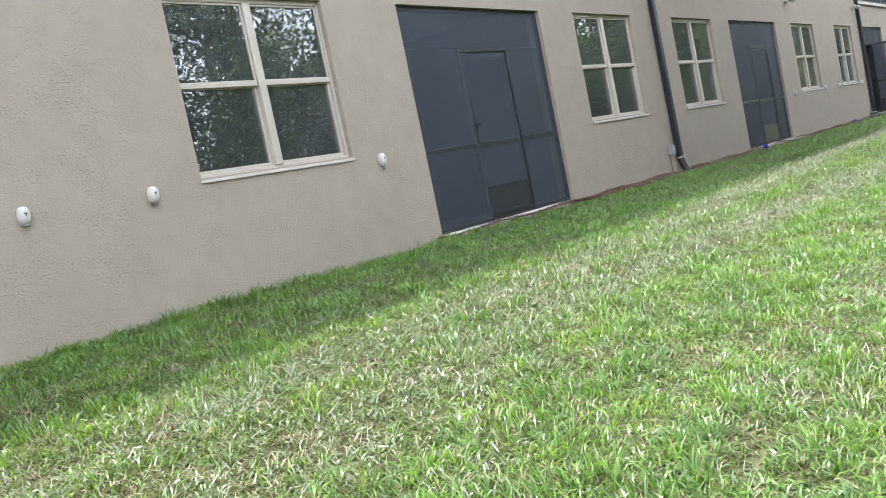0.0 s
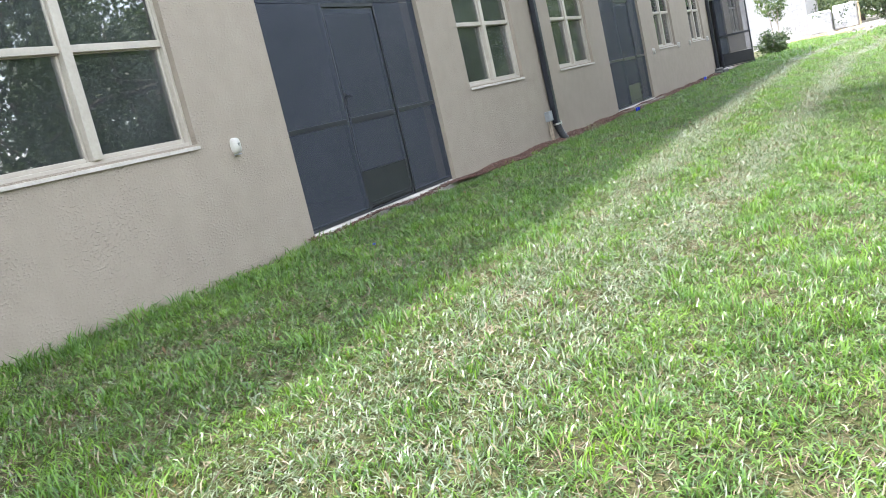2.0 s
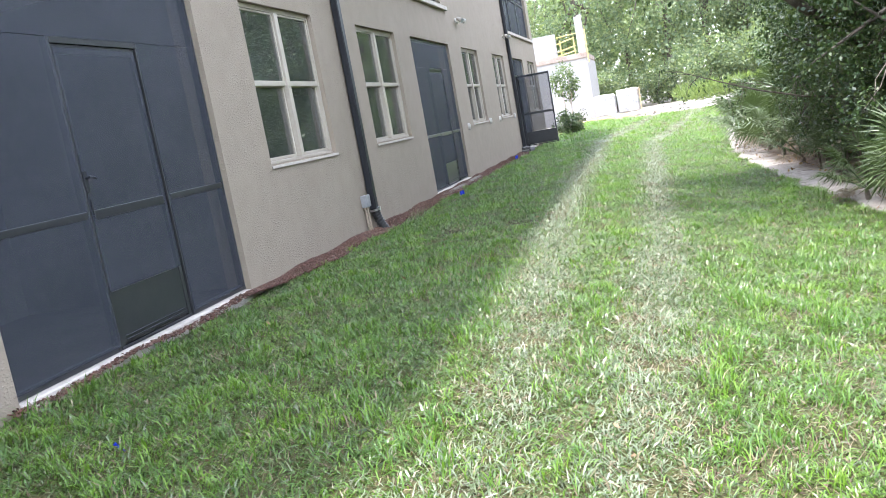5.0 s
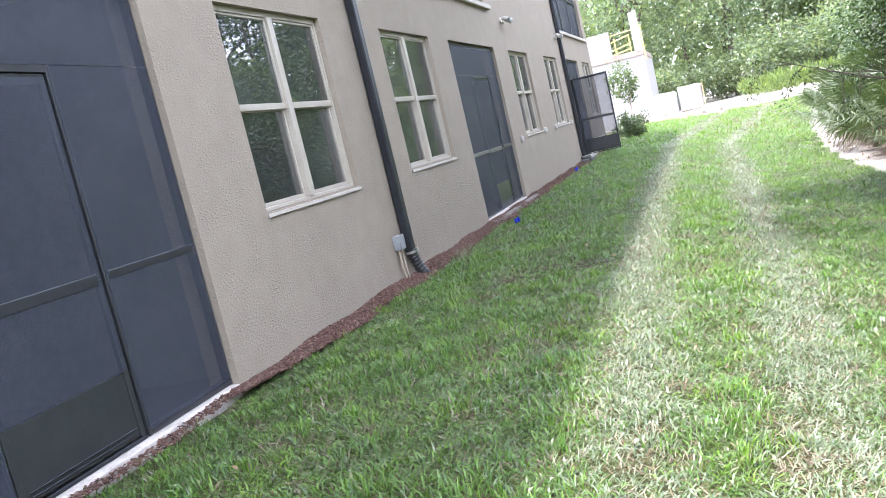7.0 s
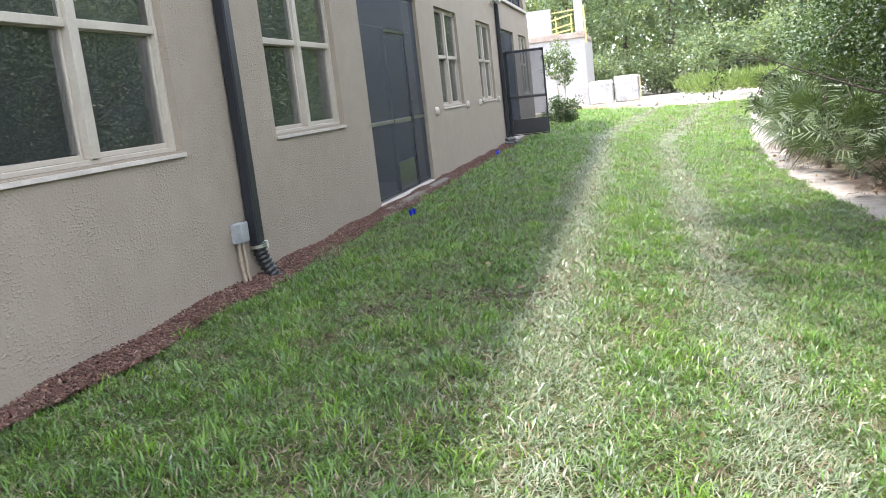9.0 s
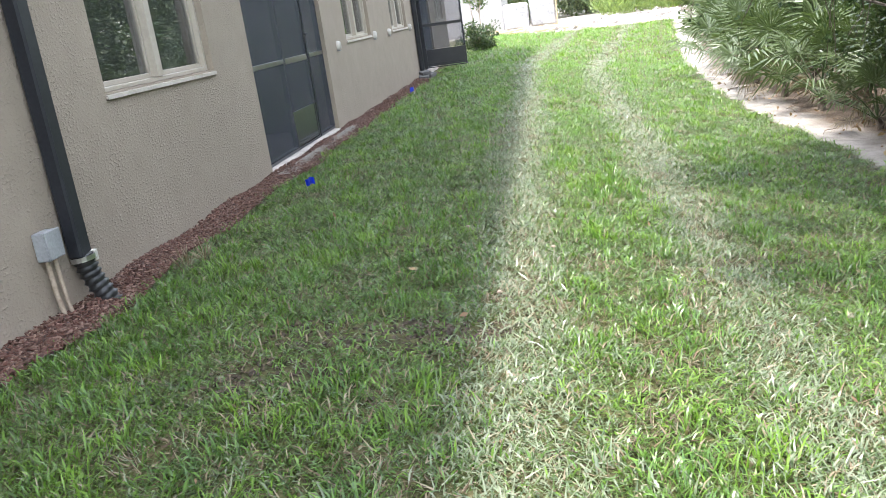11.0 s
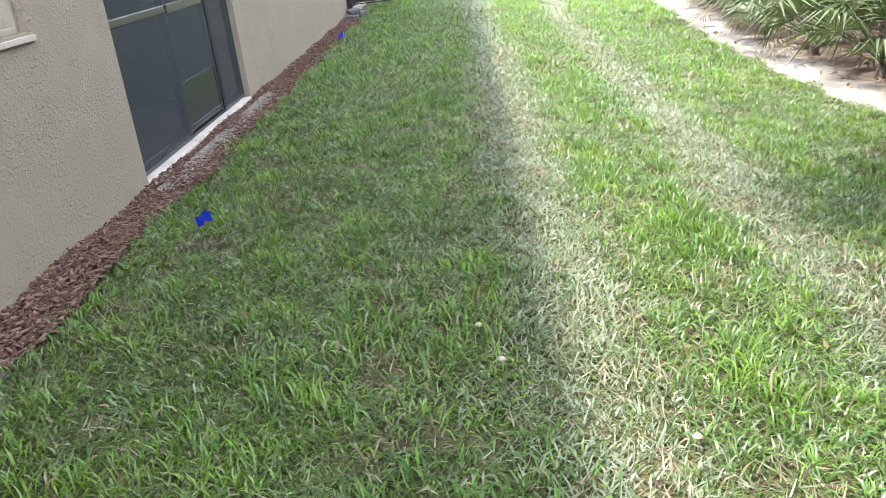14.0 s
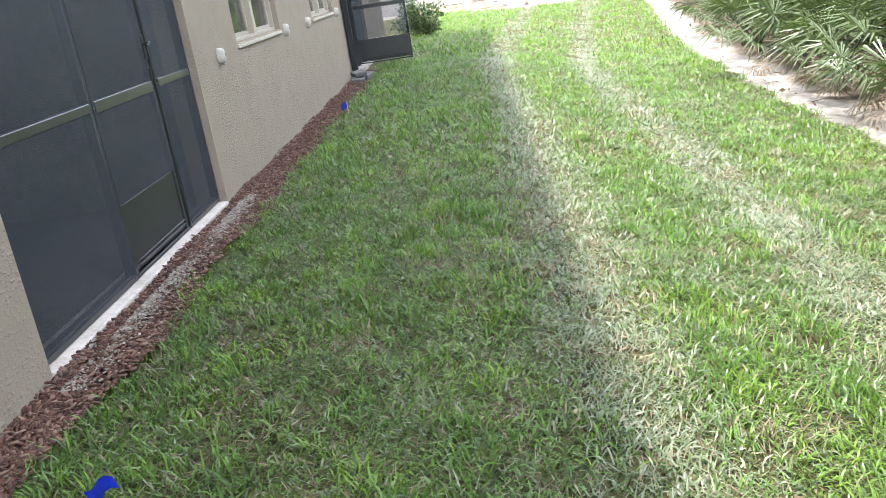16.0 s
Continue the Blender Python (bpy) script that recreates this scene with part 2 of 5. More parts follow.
BLOCK = surface("concrete_block", (0.33, 0.312, 0.30), (0.42, 0.398, 0.383), 4.0, 0.9, 0.006, 9.0)
MORTAR = surface("mortar", (0.31, 0.293, 0.28), (0.39, 0.37, 0.353), 6.0, 0.95, 0.004)
TIMBER = surface("raw_timber", (0.38, 0.27, 0.16), (0.60, 0.46, 0.29), 6.0, 0.8, 0.003)
RAIL_YELLOW = surface("yellow_rail", (0.55, 0.42, 0.14), (0.72, 0.56, 0.22), 6.0, 0.6)
WRAP = surface("white_wrap", (0.27, 0.26, 0.255), (0.50, 0.49, 0.48), 3.0, 0.35, 0.02, 5.0)
RUBBLE = surface("rubble", (0.28, 0.24, 0.21), (0.56, 0.52, 0.49), 2.5, 0.9, 0.01)
BARK = surface("bark", (0.055, 0.042, 0.033), (0.17, 0.14, 0.115), 9.0, 0.95, 0.02, 6.0)
PALE_BARK = surface("pale_bark", (0.26, 0.20, 0.15), (0.44, 0.36, 0.28), 9.0, 0.9, 0.006, 6.0)
MULCH = leaf_material("mulch", ((0.032, 0.014, 0.010), (0.125, 0.052, 0.035), (0.062, 0.029, 0.020), (0.25, 0.155, 0.115)), 0.85, 0.0)
GRASS = leaf_material("grass_blade", ((0.042, 0.086, 0.015), (0.118, 0.222, 0.032), (0.080, 0.165, 0.050), (0.190, 0.318, 0.052)), 0.30, 0.40, (0.190, 0.308, 0.035))
# Darker copy of the grass tones: shade low in the turf, as colour.
GRASS_SHADED = leaf_material("shaded_grass_blade", ((0.024, 0.048, 0.011), (0.066, 0.126, 0.022), (0.080, 0.086, 0.034), (0.115, 0.192, 0.038)), 0.45, 0.3)
PALE_GRASS = leaf_material("flattened_grass", ((0.062, 0.094, 0.042), (0.164, 0.196, 0.118), (0.248, 0.266, 0.190), (0.112, 0.162, 0.070)), 0.30, 0.2)
DEAD_STEM = leaf_material("dead_stem", ((0.05, 0.034, 0.022), (0.12, 0.085, 0.055), (0.20, 0.145, 0.095)), 0.8, 0.1)
DRY_GRASS = leaf_material("dry_grass", ((0.14, 0.10, 0.06), (0.22, 0.18, 0.115), (0.30, 0.265, 0.185)), 0.6, 0.15)
LEAF_DARK = leaf_material("oak_leaf", ((0.017, 0.035, 0.012), (0.038, 0.070, 0.022), (0.066, 0.104, 0.032), (0.11, 0.138, 0.045)), 0.42, 0.22)
LEAF_MID = leaf_material("wood_leaf", ((0.045, 0.07, 0.034), (0.085, 0.12, 0.052), (0.13, 0.17, 0.07), (0.19, 0.225, 0.09)), 0.45, 0.4)
# Far foliage: distance haze is mixed into these paler tones.
LEAF_HAZED = leaf_material("hazed_leaf", ((0.10, 0.135, 0.09), (0.15, 0.195, 0.12), (0.20, 0.24, 0.145), (0.28, 0.31, 0.17)), 0.55, 0.5)
LEAF_LIGHT = leaf_material("light_leaf", ((0.11, 0.155, 0.06), (0.18, 0.235, 0.085), (0.25, 0.30, 0.12)), 0.45, 0.45)
PALM_LEAF = leaf_material("palmetto_leaf", ((0.026, 0.046, 0.016), (0.050, 0.082, 0.028), (0.088, 0.120, 0.050)), 0.40, 0.2)
PALM_DEAD = leaf_material("dead_palmetto_leaf", ((0.12, 0.095, 0.07), (0.23, 0.19, 0.145), (0.18, 0.145, 0.105)), 0.7, 0.15)
DEAD_LEAF = leaf_material("dead_leaf", ((0.13, 0.075, 0.045), (0.26, 0.165, 0.09), (0.36, 0.26, 0.15)), 0.7, 0.15)


# ---- mesh helpers ----
def finish(bm, material, smooth=False):
    me = bpy.data.meshes.new("mesh")
    bm.normal_update()
    bm.to_mesh(me)
    bm.free()
    for mt in material if isinstance(material, (list, tuple)) else (material,):
        me.materials.append(mt)
    if smooth:
        me.polygons.foreach_set("use_smooth", [True] * len(me.polygons))
    return me


def part(name, bm, material, parent=None, label="", smooth=False):
    ob = new(name, finish(bm, material, smooth))
    ob.parent = parent
    return tagged(ob, label)


def thing(name, label, category, at=None, group="", kind=""):
    ob = new(name)
    ob.matrix_basis = at or Matrix()
    return tagged(ob, label, category, group, kind)


def block(bm, x0, x1, y0, y1, z0, z1, bevel=0.0, m=None):
    vs = [bm.verts.new((x, y, z)) for x in (x0, x1) for y in (y0, y1) for z in (z0, z1)]
    fs = [bm.faces.new([vs[i] for i in q]) for q in ((0, 1, 3, 2), (4, 6, 7, 5), (0, 4, 5, 1), (2, 3, 7, 6), (0, 2, 6, 4), (1, 5, 7, 3))]
    if bevel:
        r = bmesh.ops.bevel(bm, geom=list({e for f in fs for e in f.edges}), offset=bevel, segments=1, affect="EDGES")
        vs = list({v for f in r["faces"] for v in f.verts} | {v for v in vs if v.is_valid})
    if m is not None:
        bmesh.ops.transform(bm, matrix=m, verts=[v for v in vs if v.is_valid])
    return vs


def boxes(*rows, bevel=0.0):
    bm = bmesh.new()
    for r in rows:
        block(bm, *r, bevel=bevel)
    return bm


def tube(bm, pts, radii, sides=8, cap=True):
    """A round tube through points, with a radius at each."""
    pts = [Vector(p) for p in pts]
    radii = radii if isinstance(radii, (list, tuple)) else [radii] * len(pts)
    rings = []
    for i, (p, r) in enumerate(zip(pts, radii)):
        d = (pts[min(i + 1, len(pts) - 1)] - pts[max(i - 1, 0)]).normalized()
        u = d.orthogonal().normalized() if i == 0 else (rings_u - d * rings_u.dot(d)).normalized()
        rings_u = u
        w = d.cross(u)
        rings.append([bm.verts.new(p + (u * math.cos(a) + w * math.sin(a)) * r) for a in (2 * math.pi * k / sides for k in range(sides))])
    for a, b in zip(rings, rings[1:]):
        for k in range(sides):
            bm.faces.new((a[k], a[(k + 1) % sides], b[(k + 1) % sides], b[k]))
    if cap:
        bm.faces.new(rings[0][::-1])
        bm.faces.new(rings[-1])
    return bm


def raw_mesh(co, quads, tris, material_of=None, materials=()):
    """A mesh from arrays: n x 3 places, quads and triangles as index arrays."""
    me = bpy.data.meshes.new("mesh")
    co = np.asarray(co, np.float32)
    quads, tris = np.asarray(quads, np.int32).reshape(-1, 4), np.asarray(tris, np.int32).reshape(-1, 3)
    me.vertices.add(len(co))
    me.vertices.foreach_set("co", co.ravel())
    loops = np.concatenate([quads.ravel(), tris.ravel()])
    me.loops.add(len(loops))
    me.loops.foreach_set("vertex_index", loops)
    nq, nt = len(quads), len(tris)
    me.polygons.add(nq + nt)
    me.polygons.foreach_set("loop_start", np.concatenate([np.arange(nq) * 4, nq * 4 + np.arange(nt) * 3]).astype(np.int32))
    for mt in materials:
        me.materials.append(mt)
    if material_of is not None:
        me.polygons.foreach_set("material_index", np.asarray(material_of, np.int32))
    me.update(calc_edges=True)
    return me


# ---- ground ----
def ground_z(x, y):
    z = np.interp(np.asarray(x) + 5.0, (0, 0.8, 1.6, 2.4, 3.0, 3.5, 4.0, 4.5, 5.4, 8, 40), (-0.09, -0.075, -0.105, -0.18, -0.26, -0.37, -0.43, -0.50, -0.54, -0.54, -0.54))
    s = np.clip((np.asarray(y) - 27.0) / 16.0, 0, 1)
    s = s * s * (3 - 2 * s)
    return z * (1 - s) - 0.05 * s


def uneven(x, y):
    return 0.012 * np.sin(x * 5.1 + 1.3 * np.sin(y * 2.3)) * np.cos(y * 3.7) + 0.006 * np.sin(x * 13 + y * 9)


xs = np.concatenate([[-600, -200, -80, -40, -20, -12, -8, -6], np.arange(-5.2, 4.01, 0.1), [4.5, 5, 6, 8, 12, 20, 40, 80, 200, 600]])
ys = np.concatenate([[-600, -200, -80, -40, -20, -10, -6, -4, -3], np.arange(-2, 46.1, 0.2), [48, 52, 58, 66, 80, 110, 160, 300, 800]])
gx, gy = np.meshgrid(xs, ys, indexing="ij")
gz = ground_z(gx, gy) + np.where((np.abs(gx) < 6) & (gy > -3) & (gy < 47), uneven(gx, gy), 0)
idx = np.arange(gx.size).reshape(gx.shape)
quads = np.stack([idx[:-1, :-1], idx[1:, :-1], idx[1:, 1:], idx[:-1, 1:]], -1).reshape(-1, 4)
me = raw_mesh(np.stack([gx, gy, gz], -1).reshape(-1, 3), quads, [], None, (GROUND,))
me.polygons.foreach_set("use_smooth", [True] * len(me.polygons))
tagged(new("ground", me), "sloping lawn soil with a pale sandy strip beside the woods", "ground", kind="structure")

# ---- building shell ----
WX = -5.0           # outer face of the long wall
WIN = dict(window_1=(3.76, 5.535, 0.985, 2.515), window_2=(10.345, 12.105, 0.985, 2.515), window_3=(13.62, 15.355, 0.985, 2.515),
           window_4=(20.08, 21.755, 0.985, 2.51), window_5=(23.62, 25.28, 0.985, 2.51), window_6=(29.85, 31.45, 0.985, 2.51),
           window_7=(23.62, 25.05, 4.14, 5.45))
BAYS = ((6.63, 9.455), (16.25, 18.945), (26.58, 28.87))
LOFTS = ((14.30, 18.88, 3.26, 5.55), (26.50, 31.50, 3.26, 5.55))
TOP, END, START = 5.80, 32.12, -9.0


def pierced_wall(x0, x1, y0, y1, z0, z1, holes):
    """A wall along y with real openings: outer and inner faces and the reveals between them, in one mesh."""
    bm = bmesh.new()
    yc = sorted({y0, y1, *[h[0] for h in holes], *[h[1] for h in holes]})
    zc = sorted({z0, z1, *[h[2] for h in holes], *[h[3] for h in holes]})
    cache = {}

    def v(x, y, z):
        key = (x, round(y, 4), round(z, 4))
        if key not in cache:
            cache[key] = bm.verts.new(key)
        return cache[key]

    def solid(i, j):
        if not (0 <= i < len(yc) - 1 and 0 <= j < len(zc) - 1):
            return False
        y, z = (yc[i] + yc[i + 1]) / 2, (zc[j] + zc[j + 1]) / 2
        return not any(a < y < b and c < z < d for a, b, c, d in holes)
    for i in range(len(yc) - 1):
        for j in range(len(zc) - 1):
            if not solid(i, j):
                continue
            a, b, c, d = yc[i], yc[i + 1], zc[j], zc[j + 1]
            bm.faces.new((v(x1, a, c), v(x1, b, c), v(x1, b, d), v(x1, a, d)))
            bm.faces.new((v(x0, b, c), v(x0, a, c), v(x0, a, d), v(x0, b, d)))
            for other, (p, q) in (((i - 1, j), ((a, c), (a, d))), ((i + 1, j), ((b, d), (b, c))), ((i, j - 1), ((b, c), (a, c))), ((i, j + 1), ((a, d), (b, d)))):
                if not solid(*other):
                    bm.faces.new((v(x0, *p), v(x1, *p), v(x1, *q), v(x0, *q)))
    return bm


holes = list(WIN.values()) + [(a, b, -0.02, 2.515) for a, b in BAYS] + list(LOFTS)
bm = pierced_wall(WX - 0.22, WX, START, END, -0.6, TOP, holes)
sharp = [e for e in bm.edges if len(e.link_faces) == 2 and e.calc_face_angle(0) > 1.0 and max(v.co.x for v in e.verts) > WX - 0.01]
bmesh.ops.bevel(bm, geom=sharp, offset=0.012, segments=2, affect="EDGES")
tagged(part("wall_east", bm, STUCCO), "long greige stucco wall with rough sprayed texture", "wall", kind="structure")
for name, r in (("wall_west", (-16.2, -16.0, START, END, -0.6, TOP)), ("wall_south", (-16.0, WX - 0.22, START, START + 0.2, -0.6, TOP)),
                ("wall_north", (-16.0, WX - 0.22, END - 0.2, END, -0.6, TOP))):
    tagged(part(name, boxes(r), STUCCO), "greige stucco end wall of the building", "wall", kind="structure")
tagged(part("floor", boxes((-16.0, WX - 0.223, START + 0.2, END - 0.2, -0.3, -0.024)), INSIDE), "bare concrete slab inside the building", "floor", kind="structure")
tagged(part("ceiling", boxes((-16.0, WX - 0.223, START + 0.2, END - 0.2, 2.75, 3.0)), INSIDE), "plain ceiling between the storeys", "ceiling", kind="structure")
tagged(part("wall_inner", boxes((-9.2, -9.05, START + 0.2, END - 0.2, -0.024, 2.75), (-9.2, -9.05, START + 0.2, END - 0.2, 3.0, TOP)), INSIDE),
       "plain inner wall behind the rooms", "wall", kind="structure")
for i, (a, b) in enumerate(BAYS):
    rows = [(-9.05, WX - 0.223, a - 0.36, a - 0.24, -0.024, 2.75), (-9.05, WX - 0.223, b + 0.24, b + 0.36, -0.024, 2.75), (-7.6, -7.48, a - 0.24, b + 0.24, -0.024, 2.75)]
    tagged(part(f"floor_porch_{i + 1}", boxes((-7.48, WX - 0.223, a - 0.24, b + 0.24, -0.02, -0.006)), DIMMED_PORCH_FLOOR), "porch floor with the porch's dimness put into its colour", "floor", kind="structure")
    tagged(part(f"wall_porch_{i + 1}", boxes(*rows), DIMMED_PORCH), "porch walls behind the insect screen, dimness put into their colour", "wall", kind="structure")
for i, (a, b, c, d) in enumerate(LOFTS):
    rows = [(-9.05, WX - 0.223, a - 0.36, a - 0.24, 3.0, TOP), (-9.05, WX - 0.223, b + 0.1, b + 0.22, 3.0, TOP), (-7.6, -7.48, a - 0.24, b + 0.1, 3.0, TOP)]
    tagged(part(f"wall_loft_{i + 1}", boxes(*rows), DIMMED_PORCH), "balcony walls behind the insect screen, dimness put into their colour", "wall", kind="structure")

EAVE = 0.48
bm = bmesh.new()
rx0, rx1, ry0, ry1 = -16.2 - EAVE, WX + EAVE, START - EAVE, END + EAVE
base = [bm.verts.new(p) for p in ((rx0, ry0, TOP + 0.2), (rx1, ry0, TOP + 0.2), (rx1, ry1, TOP + 0.2), (rx0, ry1, TOP + 0.2))]
mid = (rx0 + rx1) / 2
ridge = [bm.verts.new((mid, ry0 + 6, TOP + 2.9)), bm.verts.new((mid, ry1 - 6, TOP + 2.9))]
for f in ((base[0], base[1], ridge[0]), (base[1], base[2], ridge[1], ridge[0]), (base[2], base[3], ridge[1]), (base[3], base[0], ridge[0], ridge[1])):
    bm.faces.new(f)
roof = tagged(part("roof", bm, ROOFING), "low hipped shingle roof", "roof", kind="structure")
part("soffit", boxes((rx0, rx1, ry0, ry1, TOP, TOP + 0.03)), FASCIA, roof)
part("fascia", boxes((rx1 - 0.02, rx1 + 0.03, ry0, ry1, TOP + 0.033, TOP + 0.21), (rx0 - 0.03, rx0 + 0.02, ry0, ry1, TOP + 0.033, TOP + 0.21),
                     (rx0 + 0.02, rx1 - 0.02, ry1 - 0.02, ry1 + 0.03, TOP + 0.033, TOP + 0.21), (rx0 + 0.02, rx1 - 0.02, ry0 - 0.03, ry0 + 0.02, TOP + 0.033, TOP + 0.21)), FASCIA, roof)
part("gutter", boxes((rx1 + 0.033, rx1 + 0.14, ry0, ry1, TOP + 0.09, TOP + 0.2), bevel=0.02), BLACK_METAL, roof, "black metal eaves gutter")


# ---- windows ----
def window(name, y0, y1, z0, z1, sill=True):
    """Twin single-hung window: almond frame, centre mullion, meeting rails, four panes and a painted sill."""
    w = thing(name, "almond-framed twin single-hung window with reflecting glass", "window", Matrix.Translation((WX, (y0 + y1) / 2, z0)), kind="structure")
    h, v = (y1 - y0) / 2, z1 - z0
    xo, xi = -0.050, -0.122
    part("window_frame", boxes((xi, xo, -h, -h + 0.030, 0, v), (xi, xo, h - 0.030, h, 0, v), (xi, xo, -h + 0.030, h - 0.030, v - 0.045, v), (xi, xo, -h + 0.030, h - 0.030, 0, 0.03),
                               (xi, xo + 0.014, -0.040, 0.044, 0.03, v - 0.045), bevel=0.004), ALMOND, w)
    m = v * 0.505
    for s in (-1, 1):
        a, b = sorted((s * 0.044 if s > 0 else s * 0.040, s * (h - 0.030)))
        part("upper_sash", boxes((xo - 0.035, xo - 0.008, a, b, m - 0.022, m + 0.03), (xo - 0.035, xo - 0.012, a, a + 0.018, m + 0.03, v - 0.045),
                                 (xo - 0.035, xo - 0.012, b - 0.018, b, m + 0.03, v - 0.045), (xo - 0.035, xo - 0.012, a + 0.018, b - 0.018, v - 0.065, v - 0.045), bevel=0.003), ALMOND, w)
        part("lower_sash", boxes((xo - 0.065, xo - 0.038, a, b, m - 0.03, m + 0.01), (xo - 0.065, xo - 0.038, a, a + 0.022, 0.03, m - 0.03), (xo - 0.065, xo - 0.038, b - 0.022, b, 0.03, m - 0.03),
                                 (xo - 0.065, xo - 0.038, a + 0.022, b - 0.022, 0.03, 0.062), bevel=0.003), ALMOND, w)
        for x, c, d in ((xo - 0.028, m + 0.031, v - 0.066), (xo - 0.055, 0.066, m - 0.031)):
            p = part("pane", boxes((x - 0.003, x + 0.003, a + 0.019, b - 0.019, c, d)), GLASS, w)
            p.visible_shadow = False
    if sill:
        bm = bmesh.new()
        pr = [(-0.12, 0.0), (0.016, -0.020), (0.016, -0.044), (0.004, -0.044), (0.004, -0.04), (-0.12, -0.04)]
        ends = [[bm.verts.new((x, s * (h + 0.008) if x > 0 else s * (h - 0.003), z + 0.004)) for x, z in pr] for s in (-1, 1)]
        for k in range(6):
            bm.faces.new((ends[0][k], ends[0][(k + 1) % 6], ends[1][(k + 1) % 6], ends[1][k]))
        bm.faces.new(ends[0][::-1])
        bm.faces.new(ends[1])
        part("window_sill", bm, SILL, w, "worn white painted sill")
    return w


for name, r in WIN.items():
    window(name, *r)


# ---- insect-screen bays, doors ----
def screen_door(at):
    """Bronze aluminium screen door with mid rail, kick plate, lever handle; hinge line at the origin, leaf along +y."""
    d = thing("screen_door", "dark bronze aluminium screen door with a solid kick plate", "door", at, "screen doors")
    W, H = 0.90, 2.00
    part("stile", boxes((-0.015, 0.015, 0.0, 0.038, 0.02, H), bevel=0.003), BRONZE, d)
    part("stile", boxes((-0.015, 0.015, W - 0.038, W, 0.02, H), bevel=0.003), BRONZE, d)
    part("top_rail", boxes((-0.014, 0.014, 0.039, W - 0.039, H - 0.06, H), bevel=0.003), BRONZE, d)
    part("mid_rail", boxes((-0.014, 0.0215, 0.039, W - 0.039, 0.87, 0.93), bevel=0.003), BRONZE, d)
    part("kick_plate", boxes((-0.008, 0.008, 0.039, W - 0.039, 0.03, 0.385), bevel=0.002), BRONZE, d, "smooth glossy bronze kick plate")
    part("door_sweep", boxes((-0.02, 0.02, 0.0, W, 0.0, 0.018), (0.016, 0.024, 0.06, W - 0.06, 0.05, 0.058), (0.016, 0.024, 0.06, W - 0.06, 0.075, 0.083), bevel=0.002), BLACK_METAL, d)
    part("screen", boxes((0.0165, 0.0185, 0.012, W - 0.008, 0.90, H - 0.02)), SCREEN, d)
    part("screen", boxes((0.0165, 0.0185, 0.012, W - 0.008, 0.392, 0.896)), SCREEN, d)
    hy = W - 0.028
    bm = boxes((0.016, 0.026, hy - 0.017, hy + 0.017, 1.05, 1.19), bevel=0.004)
    tube(bm, ((0.022, hy, 1.14), (0.06, hy, 1.145), (0.065, hy - 0.02, 1.140), (0.06, hy - 0.05, 1.13)), (0.011, 0.010, 0.009, 0.007), 8)
    part("handle", bm, BLACK_METAL, d, "small dark lever handle")
    bm = boxes((0.016, 0.03, hy - 0.008, hy + 0.008, 0.93, 1.0), bevel=0.003)
    part("latch", bm, BLACK_METAL, d)
    return d


def screen_bay(y0, y1, door0):
    """Screen enclosure filling one bay: posts, head and sill tracks, mid rail, screen panels, white curb."""
    b = thing("screen_enclosure", "dark bronze screen enclosure filling a porch opening", "screen enclosure", Matrix.Translation((WX - 0.075, 0, 0)), "screened porches")
    door1 = door0 + 0.92
    top = 2.51
    posts = [(y0, y0 + 0.04), (door0 - 0.034, door0 - 0.004), (door1 + 0.004, door1 + 0.034), (y1 - 0.04, y1)]
    for k, (a, c) in enumerate(posts):
        part("post", boxes((-0.025, 0.025, a, c, 0.0, top if k in (0, 3) else 2.045), bevel=0.003), BRONZE, b)
    part("head_rail", boxes((-0.026, 0.026, y0 + 0.046, y1 - 0.046, top - 0.05, top), bevel=0.003), BRONZE, b)
    part("transom", boxes((-0.026, 0.026, door0 - 0.003, door1 + 0.003, 2.003, 2.045), bevel=0.002), BRONZE, b)
    spans = [(posts[0][1], posts[1][0]), (posts[2][1], posts[3][0])]
    for a, c in spans:
        part("mid_rail", boxes((-0.022, 0.032, a + 0.001, c - 0.001, 0.885, 0.93), bevel=0.003), BRONZE, b)
        part("bottom_rail", boxes((-0.024, 0.024, a + 0.001, c - 0.001, 0.0, 0.045), bevel=0.003), BRONZE, b)
        part("screen", boxes((0.027, 0.029, a - 0.02, c + 0.018, 0.908, 2.040)), SCREEN, b)
        part("screen", boxes((0.027, 0.029, a - 0.02, c + 0.018, 0.030, 0.904)), SCREEN, b)
    part("screen", boxes((0.027, 0.029, y0 + 0.02, y1 - 0.02, 2.044, top - 0.03)), SCREEN, b)
    bm = boxes((-0.14, 0.085, y0 + 0.004, y1 - 0.004, -0.12, -0.004), bevel=0.01)
    part("curb", bm, CONCRETE, b, "chalky white concrete curb")
    return b


screen_bay(*BAYS[0], 7.66)
screen_bay(*BAYS[1], 17.36)
screen_bay(*BAYS[2], 26.68)
screen_door(pose(WX - 0.075, 7.67 + 0.90, 0.0, 0, 0, 180) @ Matrix.Scale(-1, 4, (1, 0, 0)))
screen_door(Matrix.Translation((WX - 0.075, 17.37, 0.0)))
tagged(screen_door(pose(WX - 0.06, 27.62, 0.02, 0, 0, -90)), "dark bronze screen door standing wide open from the wall")


